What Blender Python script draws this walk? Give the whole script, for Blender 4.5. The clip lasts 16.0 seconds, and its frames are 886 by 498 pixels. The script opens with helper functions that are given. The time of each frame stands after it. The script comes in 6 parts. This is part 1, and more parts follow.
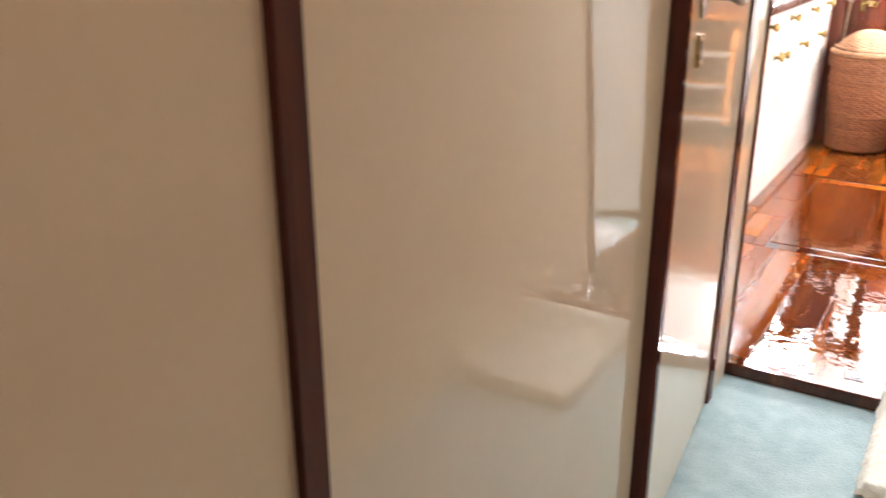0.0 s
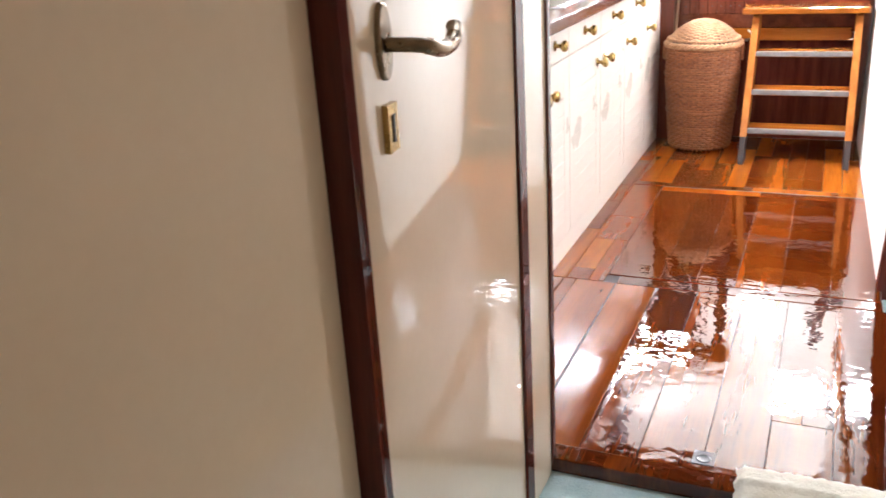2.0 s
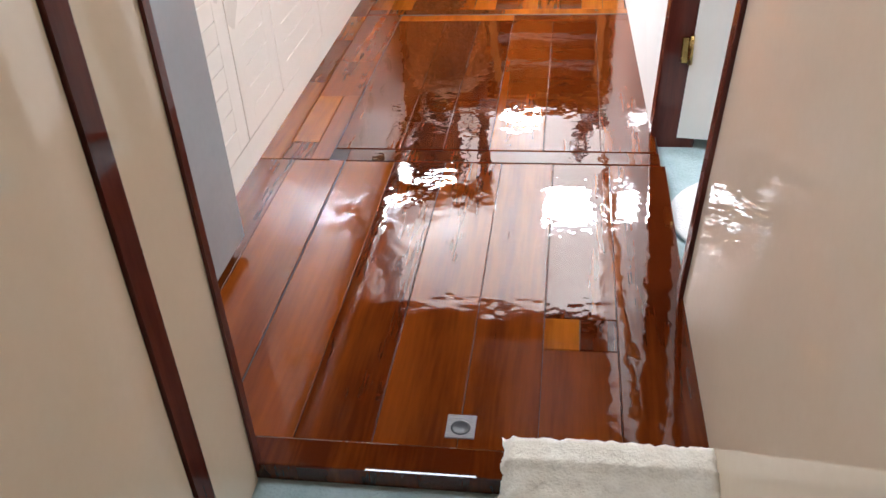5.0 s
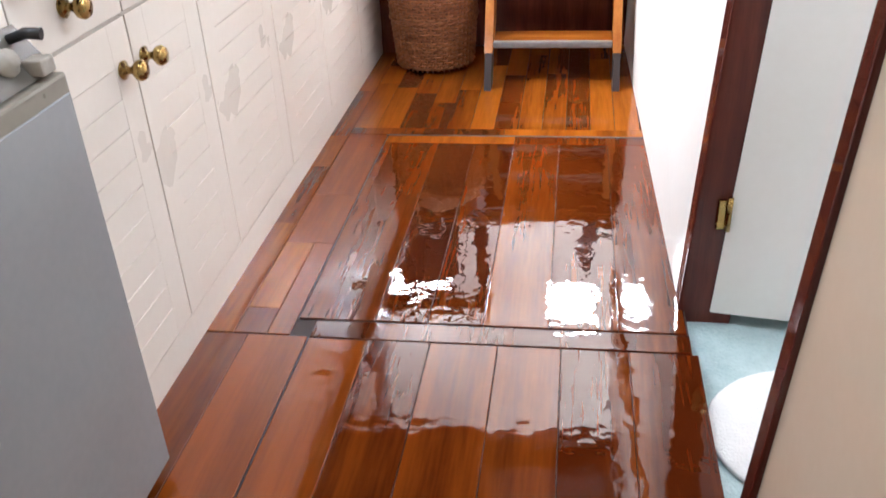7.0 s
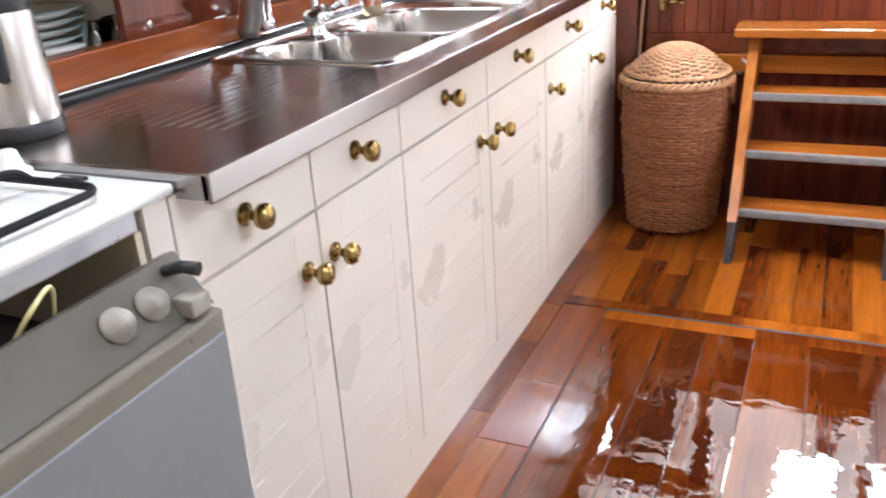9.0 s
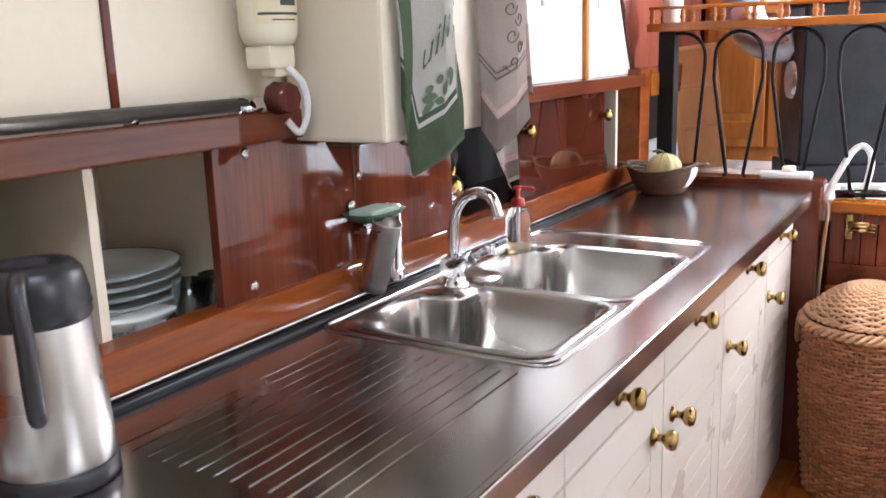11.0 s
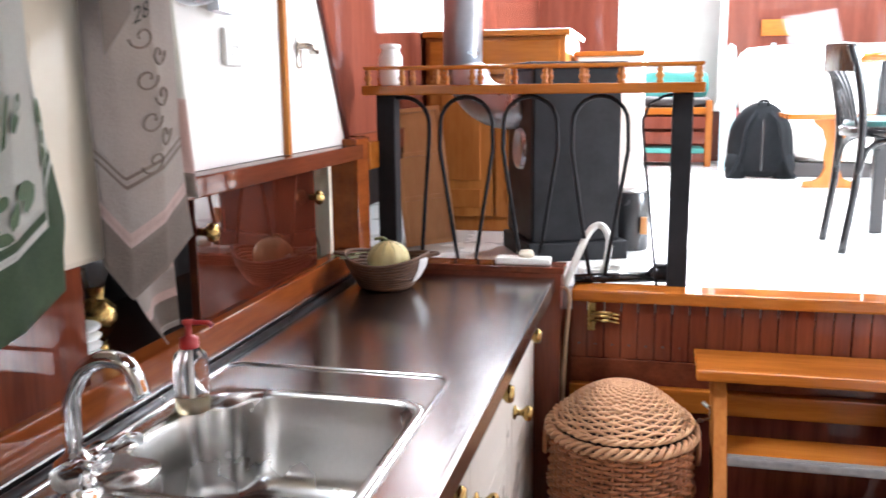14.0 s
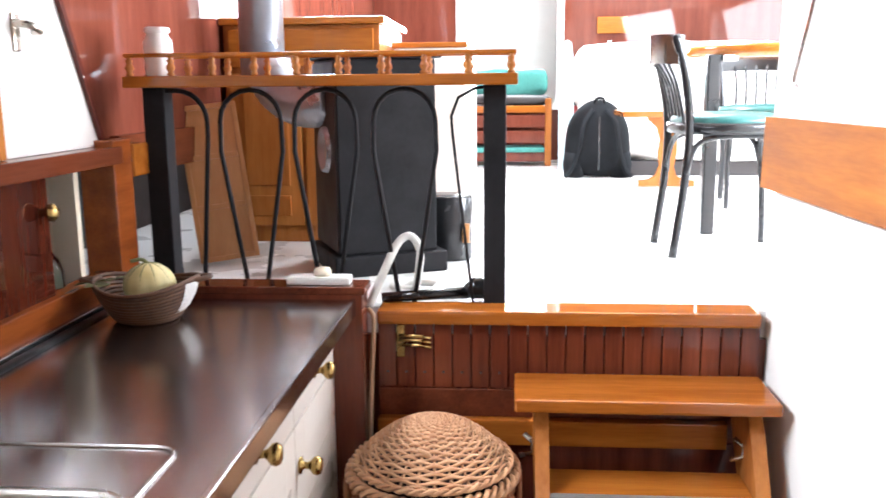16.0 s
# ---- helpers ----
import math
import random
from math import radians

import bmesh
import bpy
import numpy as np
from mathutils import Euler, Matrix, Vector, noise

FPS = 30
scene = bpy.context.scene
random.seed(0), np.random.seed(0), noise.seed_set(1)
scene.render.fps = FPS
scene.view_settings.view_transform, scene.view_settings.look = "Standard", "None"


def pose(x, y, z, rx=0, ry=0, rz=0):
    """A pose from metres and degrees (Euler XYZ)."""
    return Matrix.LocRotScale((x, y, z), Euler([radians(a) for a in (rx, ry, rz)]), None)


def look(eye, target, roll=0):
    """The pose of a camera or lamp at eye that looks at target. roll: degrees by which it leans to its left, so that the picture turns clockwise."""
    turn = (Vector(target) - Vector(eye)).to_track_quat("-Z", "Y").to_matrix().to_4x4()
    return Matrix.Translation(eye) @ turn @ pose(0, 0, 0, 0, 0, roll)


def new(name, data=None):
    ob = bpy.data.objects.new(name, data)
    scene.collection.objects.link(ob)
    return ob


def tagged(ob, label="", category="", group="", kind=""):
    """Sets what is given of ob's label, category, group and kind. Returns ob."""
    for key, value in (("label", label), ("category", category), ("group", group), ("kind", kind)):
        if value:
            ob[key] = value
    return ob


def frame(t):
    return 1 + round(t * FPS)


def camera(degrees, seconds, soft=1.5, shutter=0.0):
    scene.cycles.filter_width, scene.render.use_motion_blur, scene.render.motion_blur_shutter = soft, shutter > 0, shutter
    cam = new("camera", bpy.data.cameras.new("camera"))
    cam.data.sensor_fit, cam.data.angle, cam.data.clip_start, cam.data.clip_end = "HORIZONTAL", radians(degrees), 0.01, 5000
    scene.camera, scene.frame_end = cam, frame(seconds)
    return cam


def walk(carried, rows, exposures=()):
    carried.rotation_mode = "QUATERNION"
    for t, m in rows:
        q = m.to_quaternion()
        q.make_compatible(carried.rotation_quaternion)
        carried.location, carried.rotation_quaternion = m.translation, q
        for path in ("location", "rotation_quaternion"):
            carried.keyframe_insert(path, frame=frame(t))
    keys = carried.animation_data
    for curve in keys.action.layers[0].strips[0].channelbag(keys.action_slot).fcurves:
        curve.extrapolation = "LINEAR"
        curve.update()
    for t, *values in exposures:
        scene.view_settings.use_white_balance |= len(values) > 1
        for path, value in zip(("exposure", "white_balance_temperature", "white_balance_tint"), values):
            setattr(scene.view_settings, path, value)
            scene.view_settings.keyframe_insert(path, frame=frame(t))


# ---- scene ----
cam = camera(54.0, 16.0, soft=1.5, shutter=0.3)
PATH = [
    (0, (0.319, 0.12, 1.241), (-0.678, 1.706, 0.539), -0.3),
    (0.5, (0.282, 0.316, 1.252), (-0.533, 1.985, 0.51), -2.4),
    (1, (0.261, 0.476, 1.258), (-0.551, 2.151, 0.526), -2.5),
    (1.5, (0.3, 0.683, 1.257), (-0.561, 2.343, 0.546), -1.9),
    (2, (0.335, 0.806, 1.255), (-0.443, 2.504, 0.539), -3.6),
    (2.5, (0.322, 0.924, 1.238), (-0.259, 2.68, 0.476), -3.2),
    (3, (0.267, 1.095, 1.228), (-0.147, 2.867, 0.398), -2.3),
    (3.5, (0.233, 1.246, 1.197), (-0.034, 2.997, 0.268), -2.3),
    (3.7, (0.27, 1.286, 1.188), (-0.011, 3.013, 0.219), -4.9),
    (5.8, (0.317, 1.762, 1.093), (0.049, 3.39, -0.037), -2.6),
    (6, (0.309, 1.817, 1.088), (0.044, 3.458, -0.024), -2.6),
    (6.5, (0.296, 1.963, 1.115), (0.027, 3.63, 0.043), -2.9),
    (7, (0.288, 2.078, 1.155), (0.004, 3.785, 0.152), -3.0),
    (7.5, (0.28, 2.16, 1.175), (-0.044, 3.895, 0.235), -3.9),
    (8, (0.28, 2.284, 1.206), (-0.142, 4.022, 0.31), -4.4),
    (8.5, (0.277, 2.387, 1.222), (-0.29, 4.114, 0.387), -3.1),
    (9, (0.226, 2.435, 1.24), (-0.553, 4.106, 0.465), -3.7),
    (9.5, (0.13, 2.53, 1.267), (-0.794, 4.166, 0.58), -4.0),
    (10, (0.031, 2.643, 1.31), (-0.976, 4.282, 0.763), -3.0),
    (10.2, (0.01, 2.673, 1.326), (-1.0, 4.316, 0.796), -3.2),
    (12.3, (-0.153, 3.089, 1.417), (-1.198, 4.767, 1.115), 1.1),
    (12.5, (-0.15, 3.108, 1.423), (-1.194, 4.786, 1.116), 1.3),
    (13, (-0.132, 3.166, 1.435), (-1.079, 4.899, 1.12), 0.6),
    (13.5, (-0.167, 3.251, 1.431), (-0.917, 5.074, 1.095), 0.0),
    (14, (-0.225, 3.371, 1.435), (-0.689, 5.283, 1.074), -0.6),
    (14.5, (-0.251, 3.459, 1.408), (-0.512, 5.401, 1.009), -0.8),
    (15, (-0.234, 3.553, 1.403), (-0.473, 5.496, 0.99), -1.0),
    (15.5, (-0.174, 3.666, 1.408), (-0.429, 5.614, 1.035), -1.2),
    (16, (-0.112, 3.73, 1.412), (-0.265, 5.691, 1.049), -0.5),
]
EXPOSURES = [(0.0, 2.75, 5900, 10), (1.5, 2.35, 5850, 10), (3.7, 2.0, 5800, 10), (6.0, 1.55, 5700, 10), (8.0, 1.6, 5700, 10), (10.2, 1.45, 5600, 10), (12.3, 1.12, 5600, 10), (16.0, 0.95, 5700, 10)]
walk(cam, [(t, look(eye, target, roll)) for t, eye, target, roll in PATH], exposures=EXPOSURES)

# ---- world, sun, large lights ----
world = bpy.data.worlds.new("world")
scene.world = world
world.use_nodes = True
wn = world.node_tree
sky = wn.nodes.new("ShaderNodeTexSky")
sky.sky_type, sky.sun_disc = "NISHITA", False
sky.sun_elevation, sky.sun_rotation = radians(52), radians(150)
wn.links.new(sky.outputs[0], wn.nodes["Background"].inputs[0])
wn.nodes["Background"].inputs[1].default_value = 0.15

sun = new("sun", bpy.data.lights.new("sun", "SUN"))
sun.data.energy, sun.data.angle, sun.data.color = 4.0, radians(0.5), (1.0, 0.95, 0.87)
sun.matrix_world = look((1.2, 4.9, 6.0), (0.5, 7.6, 0.87))


def area_light(name, eye, target, w, h, power, color=(1.0, 0.98, 0.95)):
    """Area lamp: sky light in hull and roof openings, also added fill."""
    lamp = new(name, bpy.data.lights.new(name, "AREA"))
    lamp.data.shape, lamp.data.size, lamp.data.size_y = "RECTANGLE", w, h
    lamp.data.energy, lamp.data.color = power, color
    lamp.matrix_world = look(eye, target)
    return lamp


area_light("saloon_roof_light", (0.33, 7.95, 2.80), (0.33, 7.2, 0), 0.38, 0.44, 58)
area_light("saloon_hatch_light", (-0.16, 9.7, 2.78), (-0.16, 9.7, 0), 0.36, 0.3, 8)
area_light("saloon_hatch_light_2", (0.95, 9.7, 2.78), (0.95, 9.7, 0), 0.40, 0.3, 5)
area_light("saloon_side_light", (2.5, 7.6, 1.95), (0, 7.6, 1.3), 3.0, 0.7, 120)
area_light("saloon_end_light", (-0.13, 10.32, 2.0), (-0.13, 6, 1.4), 0.6, 0.9, 30)
# Added fill for the right wall; narrow spread keeps it out of floor reflections.
area_light("hull_fill_light", (-1.03, 4.95, 1.97), (0.5, 5.0, 0.9), 1.1, 0.36, 17).data.spread = radians(92)
area_light("saloon_hull_light", (-1.1, 7.9, 2.45), (0.5, 5.2, 0.9), 1.0, 0.5, 36)
area_light("saloon_front_light", (1.6, 6.0, 1.95), (-0.8, 6.9, 1.2), 1.2, 0.7, 60)
# Added fill under the closed galley ceiling; no hatch is built there.
area_light("galley_fill_light", (-0.25, 3.05, 2.19), (-0.25, 3.05, 0), 0.5, 0.5, 5.6, (0.95, 0.98, 1.0))
area_light("washroom_light", (1.45, 3.45, 1.9), (0.7, 3.45, 0.2), 0.5, 0.5, 10)
area_light("passage_lamp", (0.2, 0.4, 2.04), (0.2, 0.4, 0), 0.25, 0.25, 0.28, (1.0, 0.66, 0.46))


# ---- materials ----
def links(nt, *pairs):
    for a, b in pairs:
        nt.links.new(a, b)


def surface(name, dark, light=None, rough=0.5, metal=0.0, scale=8.0, stretch=(1, 1, 1), bump=0.1, fine=60.0, coat=0.0, per_piece=0.0, wave=0.0, wave_scale=7.0, spread=0.08, glass=0.0, coat_ior=0, coat_rough=0.035):
    """Procedural surface: two scales of colour change, uneven gloss, relief; per_piece varies each piece."""
    m = bpy.data.materials.new(name)
    m.use_nodes = True
    nt = m.node_tree
    N = nt.nodes.new
    bsdf = nt.nodes["Principled BSDF"]
    light = light or tuple(min(1, c * 1.15) for c in dark)
    co = N("ShaderNodeTexCoord")
    mp = N("ShaderNodeMapping")
    mp.inputs["Scale"].default_value = stretch
    n1, n2 = N("ShaderNodeTexNoise"), N("ShaderNodeTexNoise")
    n1.inputs["Scale"].default_value, n1.inputs["Detail"].default_value = scale, 5
    n2.inputs["Scale"].default_value, n2.inputs["Detail"].default_value = fine, 3
    info = N("ShaderNodeObjectInfo")
    shift = N("ShaderNodeVectorMath")
    shift.operation = "ADD"
    grow = N("ShaderNodeMath")
    grow.operation, grow.inputs[1].default_value = "MULTIPLY", 40.0 if per_piece else 0.0
    links(nt, (info.outputs["Random"], grow.inputs[0]), (co.outputs["Object"], shift.inputs[0]), (grow.outputs[0], shift.inputs[1]),
          (shift.outputs[0], mp.inputs[0]), (mp.outputs[0], n1.inputs["Vector"]), (mp.outputs[0], n2.inputs["Vector"]))
    blend = N("ShaderNodeMath")
    blend.operation, blend.inputs[1].default_value, blend.inputs[2].default_value = "MULTIPLY_ADD", 0.35, 0.0
    links(nt, (n2.outputs[0], blend.inputs[0]), (n1.outputs[0], blend.inputs[2]))
    ramp = N("ShaderNodeMapRange")
    ramp.inputs["From Min"].default_value, ramp.inputs["From Max"].default_value = 0.42, 0.95
    if per_piece:
        tone = N("ShaderNodeMath")
        tone.operation, tone.inputs[1].default_value = "MULTIPLY_ADD", per_piece
        off = N("ShaderNodeMath")
        off.operation, off.inputs[1].default_value = "SUBTRACT", per_piece / 2
        links(nt, (info.outputs["Random"], tone.inputs[0]), (blend.outputs[0], off.inputs[0]), (off.outputs[0], tone.inputs[2]), (tone.outputs[0], ramp.inputs[0]))
    else:
        links(nt, (blend.outputs[0], ramp.inputs[0]))
    mix = N("ShaderNodeMix")
    mix.data_type = "RGBA"
    mix.inputs[6].default_value, mix.inputs[7].default_value = (*dark, 1), (*light, 1)
    links(nt, (ramp.outputs[0], mix.inputs[0]), (mix.outputs[2], bsdf.inputs["Base Color"]))
    rr = N("ShaderNodeMapRange")
    rr.inputs["From Min"].default_value, rr.inputs["From Max"].default_value = 0.3, 0.7
    rr.inputs["To Min"].default_value, rr.inputs["To Max"].default_value = max(0.0, rough - spread), min(1, rough + spread)
    links(nt, (n1.outputs[0], rr.inputs[0]), (rr.outputs[0], bsdf.inputs["Roughness"]))
    bsdf.inputs["Metallic"].default_value = metal
    if coat:
        bsdf.inputs["Specular IOR Level"].default_value = 0.0
        bsdf.inputs["Coat IOR"].default_value = 1.5 + 0.08 * (coat_ior > 0)
    bsdf.inputs["Coat Weight"].default_value, bsdf.inputs["Coat Roughness"].default_value = coat, coat_rough
    if bump:
        b = N("ShaderNodeBump")
        b.inputs["Strength"].default_value, b.inputs["Distance"].default_value = bump, 0.004
        links(nt, (n2.outputs[0], b.inputs["Height"]), (b.outputs[0], bsdf.inputs["Normal"]))
    if wave:
        n3 = N("ShaderNodeTexNoise")
        n3.inputs["Scale"].default_value, n3.inputs["Detail"].default_value = wave_scale, 2.5
        geo = N("ShaderNodeNewGeometry")
        w = N("ShaderNodeBump")
        w.inputs["Strength"].default_value, w.inputs["Distance"].default_value = wave, 0.006
        links(nt, (geo.outputs["Position"], n3.inputs["Vector"]), (n3.outputs[0], w.inputs["Height"]), (w.outputs[0], bsdf.inputs["Coat Normal"]))
        if not bump:
            links(nt, (w.outputs[0], bsdf.inputs["Normal"]))
    if glass:
        bsdf.inputs["Transmission Weight"].default_value, bsdf.inputs["IOR"].default_value = glass, 1.45
    return m


cream_gloss = surface("cream_gloss_paint", (0.76, 0.635, 0.48), (0.81, 0.69, 0.54), 0.2, scale=2.5, bump=0.0, coat=1.0, wave=0.05, wave_scale=5, spread=0.03, coat_ior=1)
cream_paint = surface("cream_paint", (0.72, 0.63, 0.48), (0.78, 0.70, 0.56), 0.35, scale=3, bump=0.03)
white_gloss = surface("white_gloss_paint", (0.78, 0.76, 0.72), (0.83, 0.81, 0.78), 0.2, scale=3, bump=0.02, coat=0.3)
cabinet_white = surface("cabinet_white_paint", (0.74, 0.69, 0.62), (0.80, 0.75, 0.69), 0.34, scale=3, bump=0.02)
white_ceiling = surface("white_ceiling_paint", (0.74, 0.72, 0.68), (0.8, 0.78, 0.74), 0.5, bump=0.03)
mahogany = surface("mahogany_varnish", (0.055, 0.011, 0.007), (0.19, 0.048, 0.022), 0.3, scale=3, stretch=(3, 3, 0.25), bump=0.05, fine=40, coat=0.7)
mahogany_long = surface("mahogany_long_grain", (0.075, 0.018, 0.009), (0.18, 0.048, 0.021), 0.3, scale=6, stretch=(3, 0.25, 3), bump=0.05, fine=40, coat=0.7, per_piece=0.2)
mahogany_trim = surface("mahogany_trim", (0.055, 0.012, 0.009), (0.13, 0.030, 0.020), 0.3, scale=8, stretch=(4, 4, 0.3), bump=0.05, coat=0.6)
far_mahogany = surface("mahogany_panel", (0.11, 0.028, 0.018), (0.19, 0.055, 0.033), 0.35, scale=5, stretch=(3, 3, 0.3), bump=0.03, coat=0.5)
teak = surface("teak_varnish", (0.26, 0.075, 0.010), (0.47, 0.16, 0.022), 0.25, scale=7, stretch=(0.3, 3, 3), bump=0.06, fine=50, coat=0.8, per_piece=0.25)
teak_up = surface("teak_upright_grain", (0.28, 0.09, 0.02), (0.46, 0.18, 0.042), 0.28, scale=7, stretch=(3, 3, 0.3), bump=0.06, fine=50, coat=0.4, per_piece=0.2, coat_rough=0.2)
teak_along = surface("teak_long_grain", (0.16, 0.036, 0.009), (0.30, 0.08, 0.018), 0.28, scale=7, stretch=(3, 0.3, 3), bump=0.06, fine=50, coat=0.7, per_piece=0.2)
pale_wood = surface("pale_board_wood", (0.45, 0.20, 0.065), (0.60, 0.31, 0.12), 0.45, scale=6, stretch=(3, 3, 0.3), bump=0.06)
plank_wood = surface("floor_plank_varnish", (0.058, 0.0095, 0.0013), (0.21, 0.046, 0.0045), 0.35, scale=2.2, stretch=(5, 0.35, 1), bump=0.03, fine=22, coat=1.0, per_piece=0.5, wave=0.14, wave_scale=15, spread=0.05, coat_rough=0.004, coat_ior=1)
parquet_wood = surface("floor_block_varnish", (0.10, 0.020, 0.003), (0.36, 0.105, 0.009), 0.35, scale=2.2, stretch=(5, 0.35, 1), bump=0.03, fine=22, coat=1.0, per_piece=0.4, wave=0.14, wave_scale=15, spread=0.05, coat_rough=0.004)
mirror_mahogany = surface("polished_mahogany_panel", (0.035, 0.007, 0.004), (0.11, 0.024, 0.011), 0.3, scale=3, stretch=(3, 3, 0.25), bump=0.03, fine=40, coat=1.0, coat_rough=0.01)
# For joints and dark parts, and for shade painted in basket and ladder feet.
dark_brown = surface("dark_brown", (0.018, 0.008, 0.006), rough=0.5)
dark_void = surface("dark_matte", (0.03, 0.025, 0.024), rough=0.7)
steel = surface("brushed_steel", (0.36, 0.34, 0.33), (0.46, 0.44, 0.43), 0.21, 1.0, scale=3, stretch=(1.5, 1, 1), bump=0.01, fine=150, spread=0.025)
steel_bowl = surface("sink_steel", (0.46, 0.45, 0.43), (0.55, 0.54, 0.52), 0.27, 1.0, scale=4, bump=0.01, fine=120, spread=0.06)
steel_side = surface("jug_steel", (0.56, 0.54, 0.52), (0.66, 0.64, 0.62), 0.32, 1.0, scale=3, stretch=(1, 1, 4), bump=0.01)
chrome = surface("chrome", (0.75, 0.75, 0.76), rough=0.07, metal=1.0, bump=0.0, spread=0.03)
brass = surface("aged_brass", (0.28, 0.18, 0.055), (0.50, 0.35, 0.13), 0.25, 1.0, scale=30, bump=0.03)
nickel = surface("worn_nickel", (0.42, 0.38, 0.32), (0.55, 0.51, 0.45), 0.25, 1.0, scale=20, bump=0.02)
grey_metal = surface("galvanised_metal", (0.46, 0.48, 0.52), (0.60, 0.62, 0.66), 0.32, 0.75, scale=10, bump=0.04)
black_metal = surface("black_stove_paint", (0.012, 0.012, 0.013), (0.022, 0.022, 0.024), 0.5, scale=12, bump=0.05)
black_gloss = surface("black_gloss_lacquer", (0.012, 0.012, 0.013), (0.02, 0.02, 0.022), 0.2, scale=9, bump=0.0)
black_plastic = surface("black_plastic", (0.014, 0.014, 0.015), (0.024, 0.024, 0.026), 0.35, scale=20, bump=0.03)
enamel = surface("white_enamel", (0.80, 0.80, 0.79), (0.85, 0.85, 0.84), 0.12, scale=4, bump=0.0, coat=0.5, spread=0.03)
knob_plastic = surface("white_plastic", (0.78, 0.77, 0.73), (0.83, 0.82, 0.78), 0.35, bump=0.02)
grimy_plastic = surface("grimy_ivory_plastic", (0.26, 0.24, 0.20), (0.40, 0.37, 0.32), 0.4, scale=30, bump=0.05)
oven_panel = surface("oven_panel_paint", (0.08, 0.072, 0.058), (0.12, 0.108, 0.09), 0.35, scale=5, bump=0.04)
oven_trim = surface("beige_oven_trim", (0.20, 0.18, 0.145), (0.26, 0.235, 0.19), 0.35, scale=6, bump=0.03)
oven_glass = surface("grey_oven_glass", (0.25, 0.26, 0.275), (0.29, 0.30, 0.315), 0.22, scale=2, bump=0.0, spread=0.05)
carpet_mat = surface("blue_grey_carpet", (0.30, 0.40, 0.41), (0.47, 0.57, 0.57), 0.95, scale=14, bump=0.9, fine=140)
wool = surface("cream_wool_pile", (0.74, 0.68, 0.56), (0.86, 0.82, 0.72), 0.95, scale=20, bump=0.5, fine=190)
rug_white = surface("white_rug_pile", (0.72, 0.71, 0.69), (0.82, 0.81, 0.79), 0.95, scale=20, bump=0.8, fine=160)
wicker = surface("brown_wicker", (0.20, 0.066, 0.024), (0.42, 0.17, 0.070), 0.5, scale=25, bump=0.15, fine=90, per_piece=0.3)
wicker_pale = surface("pale_wicker", (0.42, 0.21, 0.10), (0.66, 0.40, 0.22), 0.5, scale=25, bump=0.15, fine=90, per_piece=0.3)
straw = surface("dark_woven_straw", (0.05, 0.020, 0.008), (0.14, 0.062, 0.026), 0.6, scale=40, bump=0.2)
melon_skin = surface("melon_skin", (0.66, 0.55, 0.22), (0.78, 0.70, 0.38), 0.4, scale=12, bump=0.05)
leaf_green = surface("dry_green_leaf", (0.12, 0.14, 0.05), (0.24, 0.24, 0.10), 0.6, scale=30)
linen = surface("grey_linen_cloth", (0.60, 0.58, 0.52), (0.72, 0.70, 0.64), 0.9, scale=9, bump=0.25, fine=260)
green_cloth = surface("olive_green_print", (0.055, 0.085, 0.045), (0.10, 0.14, 0.075), 0.9, scale=20, bump=0.25, fine=260)
greige = surface("greige_linen_cloth", (0.40, 0.34, 0.30), (0.50, 0.44, 0.39), 0.9, scale=12, bump=0.25, fine=260)
taupe_cloth = surface("taupe_cloth", (0.20, 0.155, 0.125), (0.28, 0.225, 0.185), 0.9, scale=12, bump=0.25, fine=260)
pink_cloth = surface("faded_pink_cloth", (0.55, 0.40, 0.35), (0.65, 0.50, 0.45), 0.9, scale=12, bump=0.25, fine=260)
ink = surface("dark_print", (0.06, 0.06, 0.05), rough=0.9, bump=0.0)
label_paper = surface("yellowed_label", (0.66, 0.58, 0.38), (0.72, 0.64, 0.45), 0.5, bump=0.02)
ivory_plastic = surface("ivory_plastic", (0.70, 0.64, 0.48), (0.77, 0.71, 0.56), 0.35, scale=6, bump=0.02)
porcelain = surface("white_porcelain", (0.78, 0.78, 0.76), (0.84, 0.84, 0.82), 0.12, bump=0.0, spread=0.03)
grey_band = surface("grey_plate_band", (0.22, 0.26, 0.26), rough=0.2, bump=0.0)
clear_glass = surface("clear_glass", (0.92, 0.95, 0.94), rough=0.03, bump=0.0, glass=1.0, spread=0.01)
green_glass = surface("pale_green_glass", (0.68, 0.85, 0.78), rough=0.04, bump=0.0, glass=1.0, spread=0.01)
soap_liquid = surface("pale_soap_liquid", (0.85, 0.74, 0.50), rough=0.1, bump=0.0, glass=0.6, spread=0.02)
red_plastic = surface("red_plastic", (0.42, 0.03, 0.03), (0.52, 0.05, 0.05), 0.3, bump=0.02)
soap_bar = surface("mint_sponge", (0.40, 0.52, 0.42), (0.50, 0.60, 0.50), 0.7, scale=40, bump=0.3)
green_enamel = surface("dark_green_rack", (0.02, 0.05, 0.035), (0.04, 0.08, 0.05), 0.4, bump=0.05)
deck_floor = surface("pale_saloon_floor", (0.70, 0.70, 0.68), (0.78, 0.78, 0.76), 0.3, scale=5, bump=0.03)
sofa_cloth = surface("white_sofa_throw", (0.74, 0.72, 0.66), (0.82, 0.80, 0.75), 0.9, scale=6, bump=0.3, fine=90)
green_leather = surface("dark_green_leather", (0.015, 0.09, 0.085), (0.03, 0.13, 0.12), 0.35, scale=20, bump=0.1)
teal_cloth = surface("teal_cushion_cloth", (0.06, 0.25, 0.22), (0.10, 0.33, 0.29), 0.9, scale=12, bump=0.2)
